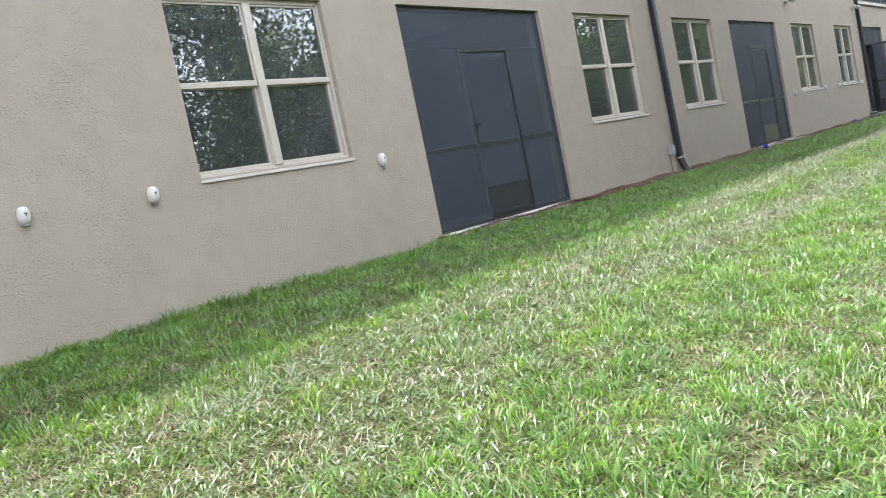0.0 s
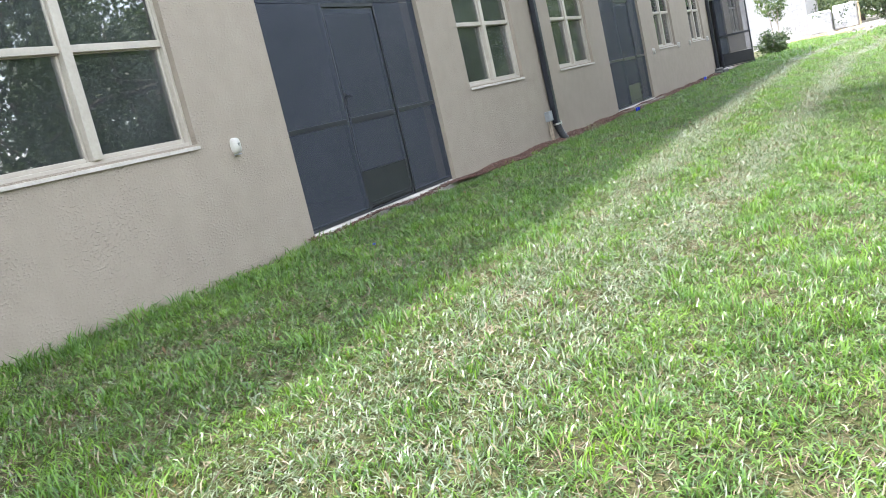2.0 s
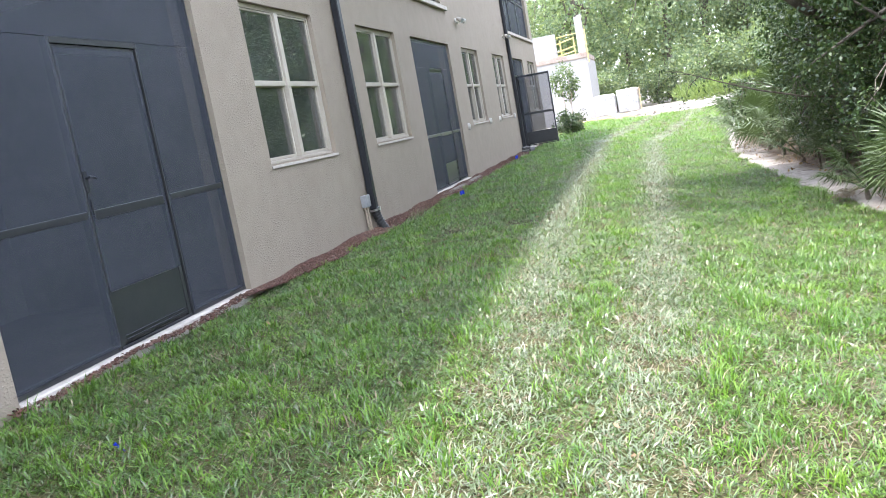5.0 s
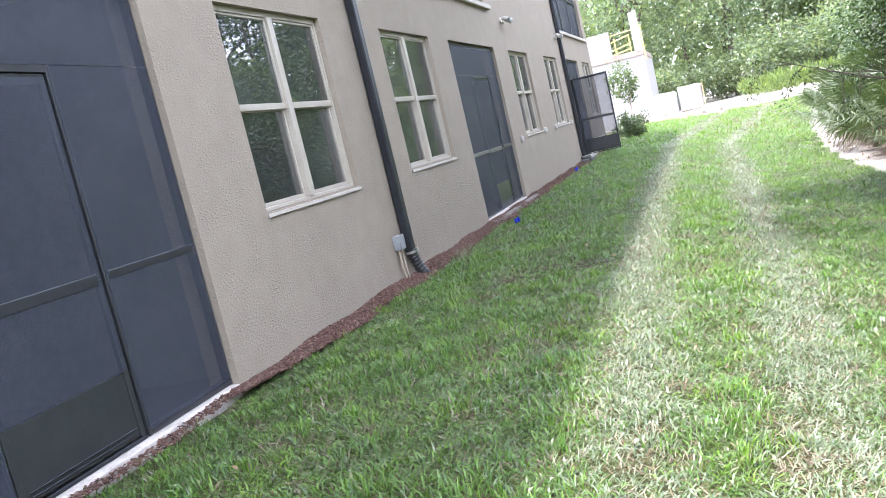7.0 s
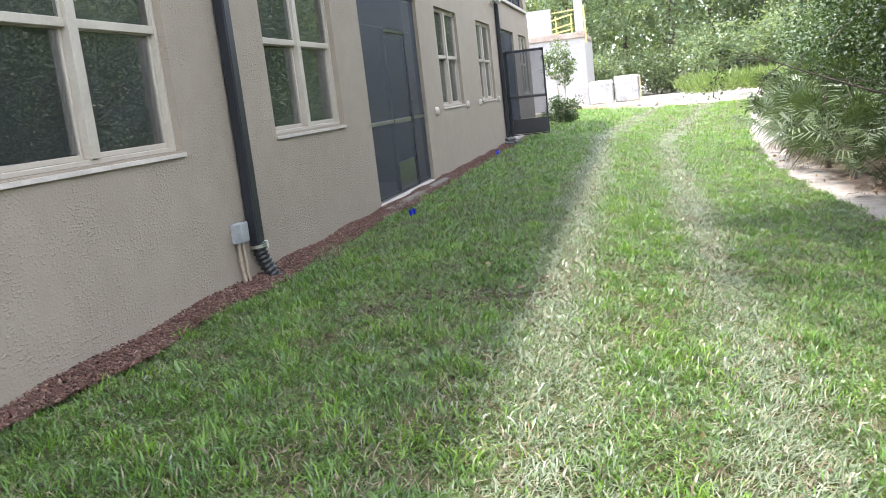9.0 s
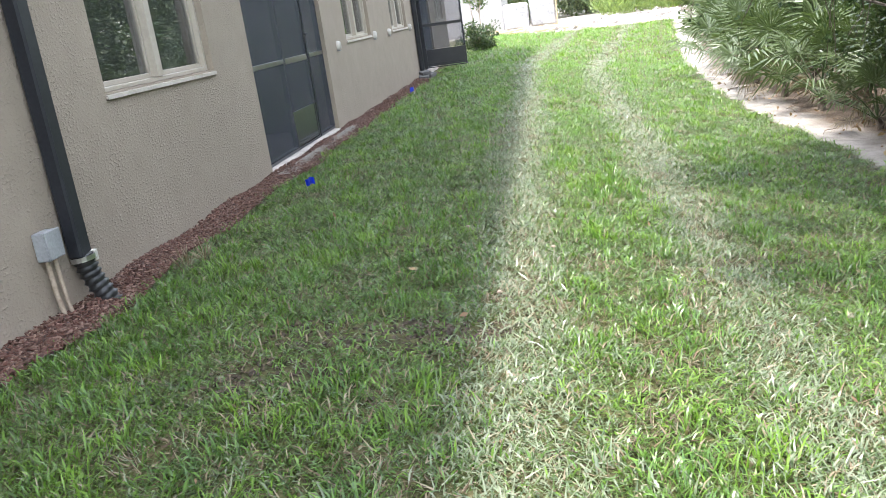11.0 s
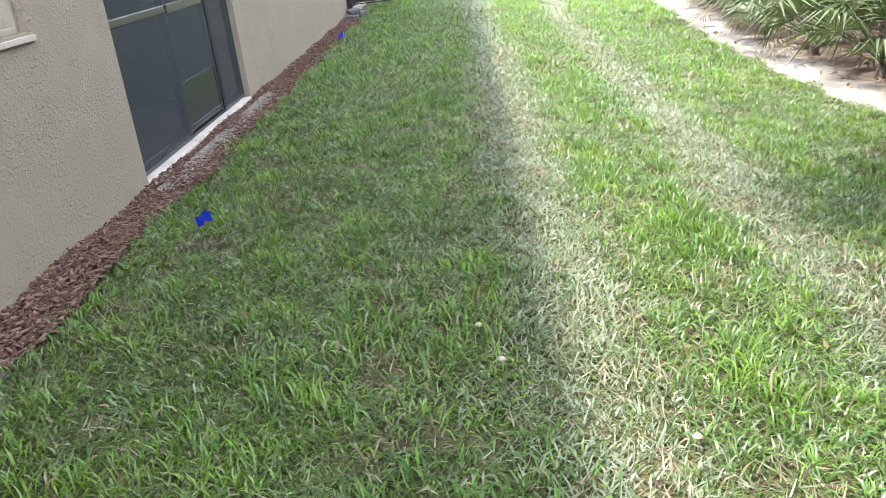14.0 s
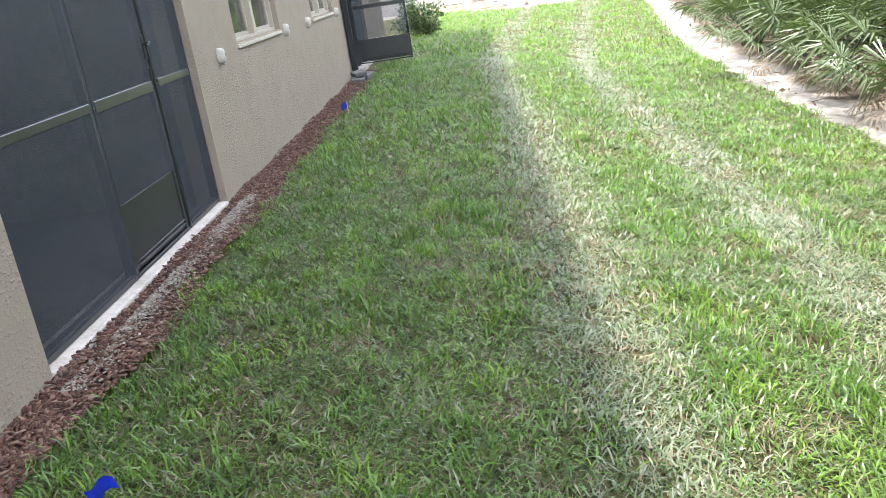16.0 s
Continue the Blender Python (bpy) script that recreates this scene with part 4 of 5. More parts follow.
def lawn(regions):
    g = np.random.default_rng(3)
    X, Y, K = [], [], []
    for x0, x1, y0, y1, per_m2, wide in regions:
        n = int((x1 - x0) * (y1 - y0) * per_m2)
        X.append(g.uniform(x0, x1, n))
        Y.append(g.uniform(y0, y1, n))
        K.append(np.full(n, wide))
    x, y, wide = np.concatenate(X), np.concatenate(Y), np.concatenate(K)
    wall_gap = np.interp(y, (6.4, 7.4, 9.4, 10.8, 13.4, 14.8, 16.5), (0.005, 0.05, 0.08, 0.18, 0.23, 0.17, 0.23)) * (1 + 0.18 * np.sin(y * 3.1) + 0.1 * np.sin(y * 9))
    ok = (x > WX + wall_gap) & (x < lawn_edge(y) + 0.05 * np.sin(y * 5) + g.normal(0, 0.04, len(x))) & (y < lawn_end(x) + g.normal(0, 0.15, len(x)))
    for a, b, ra, rb in BARE:
        ok &= ~((((x - a) / ra) ** 2 + ((y - b) / rb) ** 2 < 0.6 + 0.5 * waves(x, y, 14.0, 1.0)) & (g.random(len(x)) < 0.66))
    ok &= g.random(len(x)) > 0.62 * thin_turf(x, y)
    x, y, wide = x[ok], y[ok], wide[ok]
    n = len(x)
    tr = np.minimum(np.abs(x - np.interp(y, *TRACK_R)), np.abs(x - np.interp(y, *TRACK_L)))
    worn = np.clip(1.15 - tr / 0.29 + 0.22 * waves(x, y, 4.0, 0.3), 0, 1) * (0.86 + 0.14 * waves(x, y, 1.1, 2.0)) * np.interp(y, (5.0, 11.0), (0.7, 1.0))
    worn = np.maximum(worn, 0.35 * np.clip(waves(x, y, 2.3, 4.0) - 0.35, 0, 1) * (x > -3.6))
    flat = g.random(n) < worn * 0.9
    dry = g.random(n) < 0.045 + 0.08 * worn + 0.09 * thin_turf(x, y)
    tuft = np.clip(0.5 + 0.55 * waves(x, y, 9.0, 0.9) + 0.4 * waves(x + 1.7, y, 16.0, 3.1) + 0.2 * waves(x, y, 3.0, 1.5), 0, 1)
    tall = (0.72 + 0.62 * tuft) * (1 - 0.25 * worn) + np.where(y < 7, 1.0 * np.exp(-((x - WX) / 0.35) ** 2), 0)
    L = (0.042 + 0.038 * g.random(n)) * tall * np.sqrt(wide) * np.where(flat, 0.95, 1.0)
    th = np.where(flat, radians(76) + 0.22 * g.normal(size=n), radians(50) - radians(30) * tuft + 0.36 * np.abs(g.normal(size=n)))
    az = np.where(flat, radians(90) + g.normal(0, 0.9, n) + 0.8 * waves(x, y, 2.0, 3.0), g.uniform(0, 2 * np.pi, n))
    w = (0.0040 + 0.0036 * g.random(n)) * wide * np.where(flat, 0.95, 1.0)
    z = ground_z(x, y) + uneven(x, y) - 0.004
    z = z + np.where(flat, 0.012 * g.random(n), 0)
    dx, dy = np.cos(az), np.sin(az)
    p = np.stack([x, y, z], 1)
    s = np.stack([-dy, dx, 0.25 * g.normal(size=n)], 1) * (w / 2)[:, None]

    def along(frac, ang):
        return p + np.stack([dx * np.sin(ang), dy * np.sin(ang), np.cos(ang)], 1) * (L * frac)[:, None]
    mid, tip = along(0.58, np.minimum(th * 0.85, 1.5)), along(1.0, np.where(flat, np.minimum(th * 1.08, 1.62), np.minimum(th * 1.3, 1.72)))
    tip[:, 2] = np.maximum(tip[:, 2], z + 0.006)
    co = np.stack([p - s * 0.8, p + s * 0.8, mid + s, mid - s, tip], 1).reshape(-1, 3)
    k = np.arange(n)[:, None] * 5
    mat = np.where(dry, 2, np.where(flat | (g.random(n) < 0.65 * worn + 0.12 * (1 - tuft)), 1, 0))
    return raw_mesh(co, k + np.array((0, 1, 2, 3)), k + np.array((3, 2, 4)), np.concatenate([mat, mat]), (GRASS, PALE_GRASS, DRY_GRASS))


def undercoat(regions):
    """Short blades lying close to the soil between the upright ones, one triangle each. Most wear the darkened tone
    that paints shade between blades.
    """
    g = np.random.default_rng(9)
    X, Y, K = [], [], []
    for x0, x1, y0, y1, per_m2, wide in regions:
        n = int((x1 - x0) * (y1 - y0) * per_m2)
        X.append(g.uniform(x0, x1, n))
        Y.append(g.uniform(y0, y1, n))
        K.append(np.full(n, wide))
    x, y, wide = np.concatenate(X), np.concatenate(Y), np.concatenate(K)
    wall_gap = np.interp(y, (6.4, 7.4, 9.4, 10.8, 13.4, 14.8, 16.5), (0.005, 0.05, 0.08, 0.18, 0.23, 0.17, 0.23)) * (1 + 0.18 * np.sin(y * 3.1) + 0.1 * np.sin(y * 9))
    ok = (x > WX + wall_gap) & (x < lawn_edge(y) + 0.05 * np.sin(y * 5)) & (y < lawn_end(x))
    for a, b, ra, rb in BARE:
        ok &= ~((((x - a) / ra) ** 2 + ((y - b) / rb) ** 2 < 0.6 + 0.5 * waves(x, y, 14.0, 1.0)) & (g.random(len(x)) < 0.8))
    x, y, wide = x[ok], y[ok], wide[ok]
    n = len(x)
    tr = np.minimum(np.abs(x - np.interp(y, *TRACK_R)), np.abs(x - np.interp(y, *TRACK_L)))
    worn = np.clip(1.15 - tr / 0.29 + 0.22 * waves(x, y, 4.0, 0.3), 0, 1) * (0.86 + 0.14 * waves(x, y, 1.1, 2.0)) * np.interp(y, (5.0, 11.0), (0.7, 1.0))
    L = (0.035 + 0.04 * g.random(n)) * np.sqrt(wide)
    th, az = g.uniform(0.75, 1.5, n), g.uniform(0, 2 * np.pi, n)
    w = (0.004 + 0.0035 * g.random(n)) * wide
    z = ground_z(x, y) + uneven(x, y) + 0.014 * g.random(n)
    p = np.stack([x, y, z], 1)
    s = np.stack([-np.sin(az), np.cos(az), 0.5 * g.normal(size=n)], 1) * (w / 2)[:, None]
    tip = p + np.stack([np.cos(az) * np.sin(th), np.sin(az) * np.sin(th), np.cos(th)], 1) * L[:, None]
    co = np.stack([p - s, p + s, tip], 1).reshape(-1, 3)
    u = g.random(n)
    dead = thin_turf(x, y)
    mat = np.where(u < 0.05 + 0.08 * worn + 0.20 * dead, 2, np.where(u < 0.12 + 0.6 * worn + 0.30 * dead, 1, 0))
    mat = np.where(g.random(n) < 0.04 + 0.25 * dead, 3, mat)
    return raw_mesh(co, [], np.arange(n * 3).reshape(n, 3), mat, (GRASS_SHADED, PALE_GRASS, DRY_GRASS, DEAD_STEM))


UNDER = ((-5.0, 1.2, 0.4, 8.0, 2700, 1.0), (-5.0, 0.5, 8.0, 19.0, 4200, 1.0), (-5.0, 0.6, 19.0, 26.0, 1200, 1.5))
tagged(new("lawn_undercoat", undercoat(UNDER)), "matted short grass blades under the taller lawn, mostly darkened as if shaded", "grass", kind="stuff")
REGIONS = ((-5.0, 1.4, 0.4, 8.0, 2900, 1.08), (-5.0, 0.6, 8.0, 19.0, 3500, 1.05), (-5.0, 0.6, 19.0, 20.0, 2000, 1.2), (-5.0, 0.8, 20.0, 28.0, 1300, 1.45), (-5.0, 2.2, 28.0, 44.5, 330, 2.4), (-5.0, 3.0, -4.0, 0.4, 520, 1.9), (-5.0, 3.6, -8.0, -4.0, 160, 2.6), (0.6, 1.3, 8.0, 13.0, 1200, 1.2))
tagged(new("lawn_grass", lawn(REGIONS)), "coarse green lawn grass with pale flattened wheel tracks", "grass", kind="stuff")
co, q = leaf_cloud(np.stack([np.linspace(0.2, 4.6, 40), 49.5 + np.sin(np.arange(40)) * 1.4, 0.25 + 0.2 * np.sin(np.arange(40) * 2.0)], 1), [0.5] * 40, 90, 0.34, 17, -1.3, 0.7, 0.25)
tagged(new("tall_weeds", raw_mesh(co, q, [], None, (LEAF_LIGHT,))), "bright yellow-green weeds beyond the sand", "weeds", kind="stuff")

# Wood-chip mulch along the wall.
g = np.random.default_rng(5)
n = 20000
my = np.concatenate([g.uniform(9.3, 20.5, 16000), g.uniform(20.5, 27.0, 3200), g.uniform(6.5, 9.3, 800)])
mx = WX + 0.005 + np.interp(my, (5.8, 9.3, 10.8, 13.4, 14.8, 16.5, 27.0), (0.06, 0.11, 0.24, 0.28, 0.23, 0.29, 0.29)) * (1 + 0.16 * np.sin(my * 3.1)) * g.random(n) ** 0.8
bay = np.zeros(n, bool)
for a, b in BAYS:
    bay |= (my > a) & (my < b)
mx = np.where(bay, np.maximum(mx, WX + 0.02), mx)
mz = ground_z(mx, my) + 0.02 + 0.045 * np.exp(-((mx - WX) / 0.2) ** 2) + 0.012 * g.random(n) + 0.012 * np.sin(my * 4.3)
L, W, T = 0.006 + 0.014 * g.random(n), 0.0035 + 0.005 * g.random(n), 0.001 + 0.002 * g.random(n)
az, tl = g.uniform(0, 6.283, n), g.normal(0, 0.35, n)
u = np.stack([np.cos(az) * np.cos(tl), np.sin(az) * np.cos(tl), np.sin(tl)], 1)
v = np.stack([-np.sin(az), np.cos(az), 0.3 * g.normal(size=n)], 1)
w = np.cross(u, v)
c = np.stack([mx, my, mz], 1)
cor = [c + u * (L * a)[:, None] + v * (W * b * (1 - 0.3 * (a > 0)))[:, None] + w * (T * d)[:, None] for a in (-1, 1) for b in (-1, 1) for d in (-1, 1)]
co = np.stack(cor, 1).reshape(-1, 3)
k = np.arange(n)[:, None] * 8
faces = np.concatenate([k + np.array(f) for f in ((1, 5, 7, 3), (0, 1, 3, 2), (4, 6, 7, 5), (0, 4, 5, 1), (2, 3, 7, 6))])
tagged(new("mulch", raw_mesh(co, faces, [], None, (MULCH,))), "reddish-brown wood-chip mulch along the wall", "mulch", kind="stuff")
me = raw_mesh([(WX + x * min(1.0, 0.3 + (y - 10.1) / 1.9), y, float(ground_z(WX + x * min(1.0, 0.3 + (y - 10.1) / 1.9), y)) - 0.012 + (z + 0.01) * min(1.0, (y - 10.1) / 0.9) - 0.01) for y in np.arange(10.1, 27.1, 0.15) for x, z in ((0.0, 0.055), (0.1, 0.05 + 0.012 * math.sin(y * 4.3)), (0.2, 0.028 + 0.01 * math.sin(y * 3.1)), (0.33, -0.01))],
              [(r * 4 + c0, r * 4 + c0 + 1, r * 4 + c0 + 5, r * 4 + c0 + 4) for r in range(len(np.arange(10.1, 27.1, 0.15)) - 1) for c0 in range(3)], [], None, (surface("mulch_bed", (0.045, 0.019, 0.013), (0.16, 0.075, 0.052), 45.0, 0.95, 0.012, 4.0),))
mulch_bed = tagged(new("mulch_bed", me), "packed brown mulch bed at the wall's foot", "mulch", kind="structure")

# Loose larger chips on top of the bed, where the path runs closest.
chips = []
for k in range(6):
    r = random.Random(300 + k)
    bm = bmesh.new()
    vs = block(bm, -r.uniform(0.010, 0.020), r.uniform(0.010, 0.020), -r.uniform(0.005, 0.010), r.uniform(0.005, 0.010), -0.0025, 0.003)
    for v in vs:
        v.co += Vector((r.uniform(-0.004, 0.004), r.uniform(-0.003, 0.003), r.uniform(-0.001, 0.0015)))
    chips.append(finish(bm, MULCH))
r = random.Random(77)
for k in range(290):
    y = r.uniform(12.2, 19.5)
    x = WX + 0.02 + 0.27 * r.random()
    z = ground_at(x, y) + 0.034 + 0.045 * math.exp(-((x - WX) / 0.2) ** 2) + 0.012 * math.sin(y * 4.3)
    ch = new("wood_chip", chips[k % 6])
    ch.parent = mulch_bed
    ch.matrix_basis = pose(x, y, z, r.uniform(-18, 18), r.uniform(-18, 18), r.uniform(0, 360))


# Washed-out sandy grit at the foot of the middle porch's curb.
g = np.random.default_rng(57)
n = 2600
gy0 = g.uniform(16.1, 19.1, n)
gx0 = WX + 0.095 + np.abs(g.normal(0, 0.055, n))
gz0 = ground_z(gx0, gy0) + 0.05 + 0.02 * np.exp(-((gx0 - WX) / 0.2) ** 2) + 0.006 * g.random(n)
gs = 0.004 + 0.008 * g.random(n) ** 2
c = np.stack([gx0, gy0, gz0], 1)
cor = [c + np.stack([a * gs, b * gs, d * gs * 0.7], 1) * (0.6 + 0.7 * g.random((n, 3))) for a, b, d in ((1, 0, 0), (-1, 0, 0), (0, 1, 0), (0, -1, 0), (0, 0, 1))]
k = np.arange(n)[:, None] * 5
tris = np.concatenate([k + np.array(f) for f in ((0, 2, 4), (2, 1, 4), (1, 3, 4), (3, 0, 4))])
GRIT = leaf_material("sandy_grit", ((0.10, 0.085, 0.07), (0.24, 0.21, 0.18), (0.17, 0.145, 0.12), (0.36, 0.33, 0.29)), 0.9, 0.0)
tagged(new("grit", raw_mesh(np.stack(cor, 1).reshape(-1, 3), [], tris, None, (GRIT,))), "pale sandy grit washed against the porch curb", "grit", kind="stuff")


# ---- fittings on the wall ----
def wall_cap(y, z, big=0.86):
    """White oval weather cap on the wall: domed shell with a drip lip and a dark mark."""
    c = thing("wall_cap", "white oval plastic weather cap with a small dark mark", "wall cap", Matrix.Translation((WX, y, z)) @ Matrix.Scale(big, 4), "white wall caps")
    bm = bmesh.new()
    rings = []
    for x, s in ((-0.01, 1.0), (0.028, 1.0), (0.05, 0.88), (0.060, 0.60), (0.063, 0.25)):
        rings.append([bm.verts.new((x, 0.048 * s * math.copysign(abs(math.cos(a)) ** 0.75, math.cos(a)), 0.075 * s * math.copysign(abs(math.sin(a)) ** 0.75, math.sin(a)))) for a in (2 * math.pi * k / 20 for k in range(20))])
    for p, q in zip(rings, rings[1:]):
        for k in range(20):
            bm.faces.new((p[k], p[(k + 1) % 20], q[(k + 1) % 20], q[k]))
    bm.faces.new(rings[-1])
    part("shell", bm, WHITE_PLASTIC, c, "", True)
    part("mark", boxes((0.062, 0.066, -0.012, 0.012, 0.012, 0.022), (0.062, 0.0655, -0.005, 0.005, -0.004, 0.010)), DARK_MARK, c, "small dark arrow mark")
    part("drip_lip", boxes((0.0, 0.05, -0.03, 0.03, -0.086, -0.074), bevel=0.004), GREY_PLASTIC, c)
    return c


first = wall_cap(2.27, 0.91)
for y, z in ((3.285, 0.915), (5.92, 0.91), (19.50, 0.94), (21.93, 0.965), (23.20, 0.96), (25.50, 0.965)):
    copy_thing(first, Matrix.Translation((WX, y, z)) @ Matrix.Diagonal((1, 0.82, 0.88, 1) if y > 10 else (1, 1, 1, 1)))


def floodlight(y, z):
    f = thing("floodlight", "white twin-head security floodlight on the wall", "floodlight", Matrix.Translation((WX, y, z)) @ Matrix.Scale(0.78, 4), "wall floodlights")
    part("base_plate", tube(bmesh.new(), ((-0.005, 0, 0), (0.02, 0, 0), (0.035, 0, 0)), (0.065, 0.065, 0.045), 16), WHITE_PLASTIC, f)
    for s in (-1, 1):
        h = part("lamp_head", tube(bmesh.new(), ((0.05, s * 0.05, 0.02), (0.10, s * 0.08, 0.03), (0.16, s * 0.12, -0.01), (0.22, s * 0.16, -0.05)), (0.018, 0.04, 0.055, 0.065), 14), WHITE_PLASTIC, f)
        part("lens", tube(bmesh.new(), ((0.221, s * 0.161, -0.051), (0.224, s * 0.163, -0.053)), 0.055, 14), GREY_PLASTIC, h)
    part("sensor", boxes((0.03, 0.08, -0.025, 0.025, -0.09, -0.04), bevel=0.008), WHITE_PLASTIC, f)
    return f


fl = floodlight(19.95, 3.02)
copy_thing(fl, Matrix.Translation((WX, 25.75, 3.03)))


def downspout(y, foot):
    d = thing("downspout", "black metal downspout ending in a corrugated drain hose" if foot else "black metal downspout at the wall", "downspout", Matrix.Translation((WX, y, 0)), "downspouts")
    part("pipe", boxes((0.012, 0.095, -0.055, 0.055, 0.20 if foot else 0.02, TOP - 0.12), bevel=0.012), BLACK_METAL, d)
    bm = bmesh.new()
    tube(bm, ((0.054, 0, TOP - 0.13), (0.16, 0, TOP - 0.05), (0.40, 0, TOP + 0.02), (0.53, 0, TOP + 0.12)), 0.045, 10)
    part("elbow", bm, BLACK_METAL, d, "", True)
    for z in (3.4, 5.0):
        part("strap", boxes((0.006, 0.099, -0.075, 0.075, z, z + 0.03), bevel=0.003), BLACK_METAL, d)
    if foot:
        n = 27
        path = [Vector((0.055 + 0.10 * (k / n) ** 2, 0.01 + 0.05 * (k / n), 0.22 - 0.32 * k / n)) for k in range(n + 1)]
        bm = tube(bmesh.new(), path, [0.062 if k % 3 == 1 else 0.050 for k in range(n + 1)], 14)
        part("drain_hose", bm, BLACK_PLASTIC, d, "ribbed black corrugated hose", True)
        part("clamp", tube(bmesh.new(), ((0.056, 0.012, 0.205), (0.058, 0.013, 0.18)), 0.067, 16), STEEL, d, "bright steel hose clamp")
        part("tape", boxes((0.09, 0.118, 0.028, 0.062, 0.165, 0.225), bevel=0.004), WHITE_PLASTIC, d, "scrap of white tape")
    else:
        part("shoe", boxes((0.012, 0.16, -0.06, 0.06, -0.06, 0.03), bevel=0.015), BLACK_METAL, d)


downspout(12.86, True)
downspout(26.15, False)

ub = thing("utility_box", "small grey utility box with two conduits into the ground", "utility box", Matrix.Translation((WX, 12.63, 0.33)))
part("case", boxes((0.0, 0.07, -0.06, 0.06, -0.07, 0.075), bevel=0.006), GREY_PLASTIC, ub)
part("cover", boxes((0.071, 0.082, -0.066, 0.066, -0.066, 0.08), bevel=0.005), GREY_PLASTIC, ub)
part("conduit", tube(bmesh.new(), ((0.03, -0.025, -0.06), (0.03, -0.02, -0.25), (0.05, 0.0, -0.5)), 0.013, 8), PALE_BARK, ub, "tan conduit")
part("conduit", tube(bmesh.new(), ((0.04, 0.025, -0.06), (0.045, 0.03, -0.3), (0.07, 0.045, -0.5)), 0.011, 8), PALE_BARK, ub, "tan conduit")

for x, y, z, r in ((-4.86, 25.6, -0.06, 8), (-4.80, 25.98, -0.05, -14)):
    pv = tagged(part("paver", boxes((-0.10, 0.10, -0.15, 0.15, -0.03, 0.05), bevel=0.012), PAVER), "loose grey concrete paver on the mulch by the downspout", "paver", "loose pavers")
    pv.matrix_basis = pose(x, y, z + 0.03, 3, 4, r)
pv = tagged(part("paver", boxes((-0.09, 0.09, -0.14, 0.14, -0.025, 0.04), bevel=0.012), PAVER), "loose grey concrete paver lying across another", "paver", "loose pavers")
pv.matrix_basis = pose(-4.85, 25.72, 0.055, 2, -5, 22)


def marker_flag(x, y, lean, turn, h):
    f = thing("marker_flag", "small blue plastic marker flag on a wire stake", "marker flag", pose(x, y, ground_at(x, y) - 0.05, lean[0], lean[1], turn), "blue marker flags")
    part("stake", tube(bmesh.new(), ((0, 0, 0), (0.004, 0, h * 0.6), (0, 0, h)), 0.0018, 5), STEEL, f)
    bm = bmesh.new()
    cols = [[bm.verts.new((0.012 * math.sin(k * 1.3) + o, 0.085 * k / 5, h - 0.068 * j - 0.03 * (k / 5) ** 2)) for j in (0, 0.5, 1)] for k in range(6) for o in (0,)]
    for a, b in zip(cols, cols[1:]):
        for j in range(2):
            bm.faces.new((a[j], b[j], b[j + 1], a[j + 1]))
    bmesh.ops.solidify(bm, geom=list(bm.faces), thickness=0.0012)
    part("flag", bm, BLUE_FLAG, f)


marker_flag(-4.42, 15.33, (20, 20), -35, 0.21)
marker_flag(-4.64, 22.74, (-6, 8), 60, 0.20)
marker_flag(-3.94, 6.04, (22, -30), 40, 0.105)

# Blinds, stickers and cord behind the glass.
def blind(y0, y1, z0, z1, slats):
    b = thing("window_blind", "white horizontal slat blind behind the glass" if slats else "white fabric shade pulled up behind the glass", "blind", Matrix.Translation((WX - 0.24, (y0 + y1) / 2, z1)), "window blinds")
    h = (y1 - y0) / 2
    part("head_box", boxes((-0.03, 0.03, -h, h, -0.05, 0.0), bevel=0.005), BLIND, b)
    if slats:
        n = int((z1 - z0 - 0.06) / 0.045)
        for k in range(n):
            z = -0.07 - k * 0.045
            s = part("slat", boxes((-0.022, 0.022, -h, h, -0.0015, 0.0015)), BLIND, b)
            s.matrix_basis = pose(0, 0, z, 0, 28, 0)
    else:
        part("shade", boxes((-0.02, 0.02, -h, h, z0 - z1, -0.051), bevel=0.004), BLIND, b)
        part("cord", tube(bmesh.new(), ((0.03, h - 0.16, -0.05), (0.03, h - 0.15, -0.5), (0.03, h - 0.13, -0.72)), 0.006, 6), WHITE_PLASTIC, b, "white pull cord")


blind(3.80, 4.58, 2.22, 2.47, False)
blind(4.66, 5.44, 2.22, 2.47, False)
blind(13.66, 14.43, 1.75, 2.47, True)
blind(14.51, 15.28, 1.95, 2.47, True)
blind(10.40, 11.17, 2.28, 2.47, False)


def curtain(y0, y1):
    c = thing("curtain", "beige curtain gathered beside the window pane", "curtain", Matrix.Translation((WX - 0.30, 0, 0)), "beige curtains")
    bm = bmesh.new()
    n = 16
    cols = [[bm.verts.new((0.035 * math.sin(k * 1.5), y0 + (y1 - y0) * k / n, z)) for z in (0.2, 1.2, 2.5)] for k in range(n + 1)]
    for a, b in zip(cols, cols[1:]):
        for j in range(2):
            bm.faces.new((a[j], b[j], b[j + 1], a[j + 1]))
    bmesh.ops.solidify(bm, geom=list(bm.faces), thickness=0.003)
    part("cloth", bm, DRAPE, c, "", True)
    part("rod", tube(bmesh.new(), ((0, y0 - 0.05, 2.52), (0, y1 + 0.05, 2.52)), 0.012, 8), BLACK_METAL, c)


DRAPE = surface("drape_cloth", (0.36, 0.29, 0.25), (0.48, 0.40, 0.35), 5.0, 0.9)
for y0 in (20.1, 21.3, 23.65, 24.85):
    curtain(y0, y0 + 0.42)
for y in (3.93, 4.83):
    tagged(part("sticker", boxes((WX - 0.0768, WX - 0.0755, y, y + 0.045, 2.16, 2.19)), WHITE_PLASTIC), "small white label stuck on the window glass", "label", "glass labels")

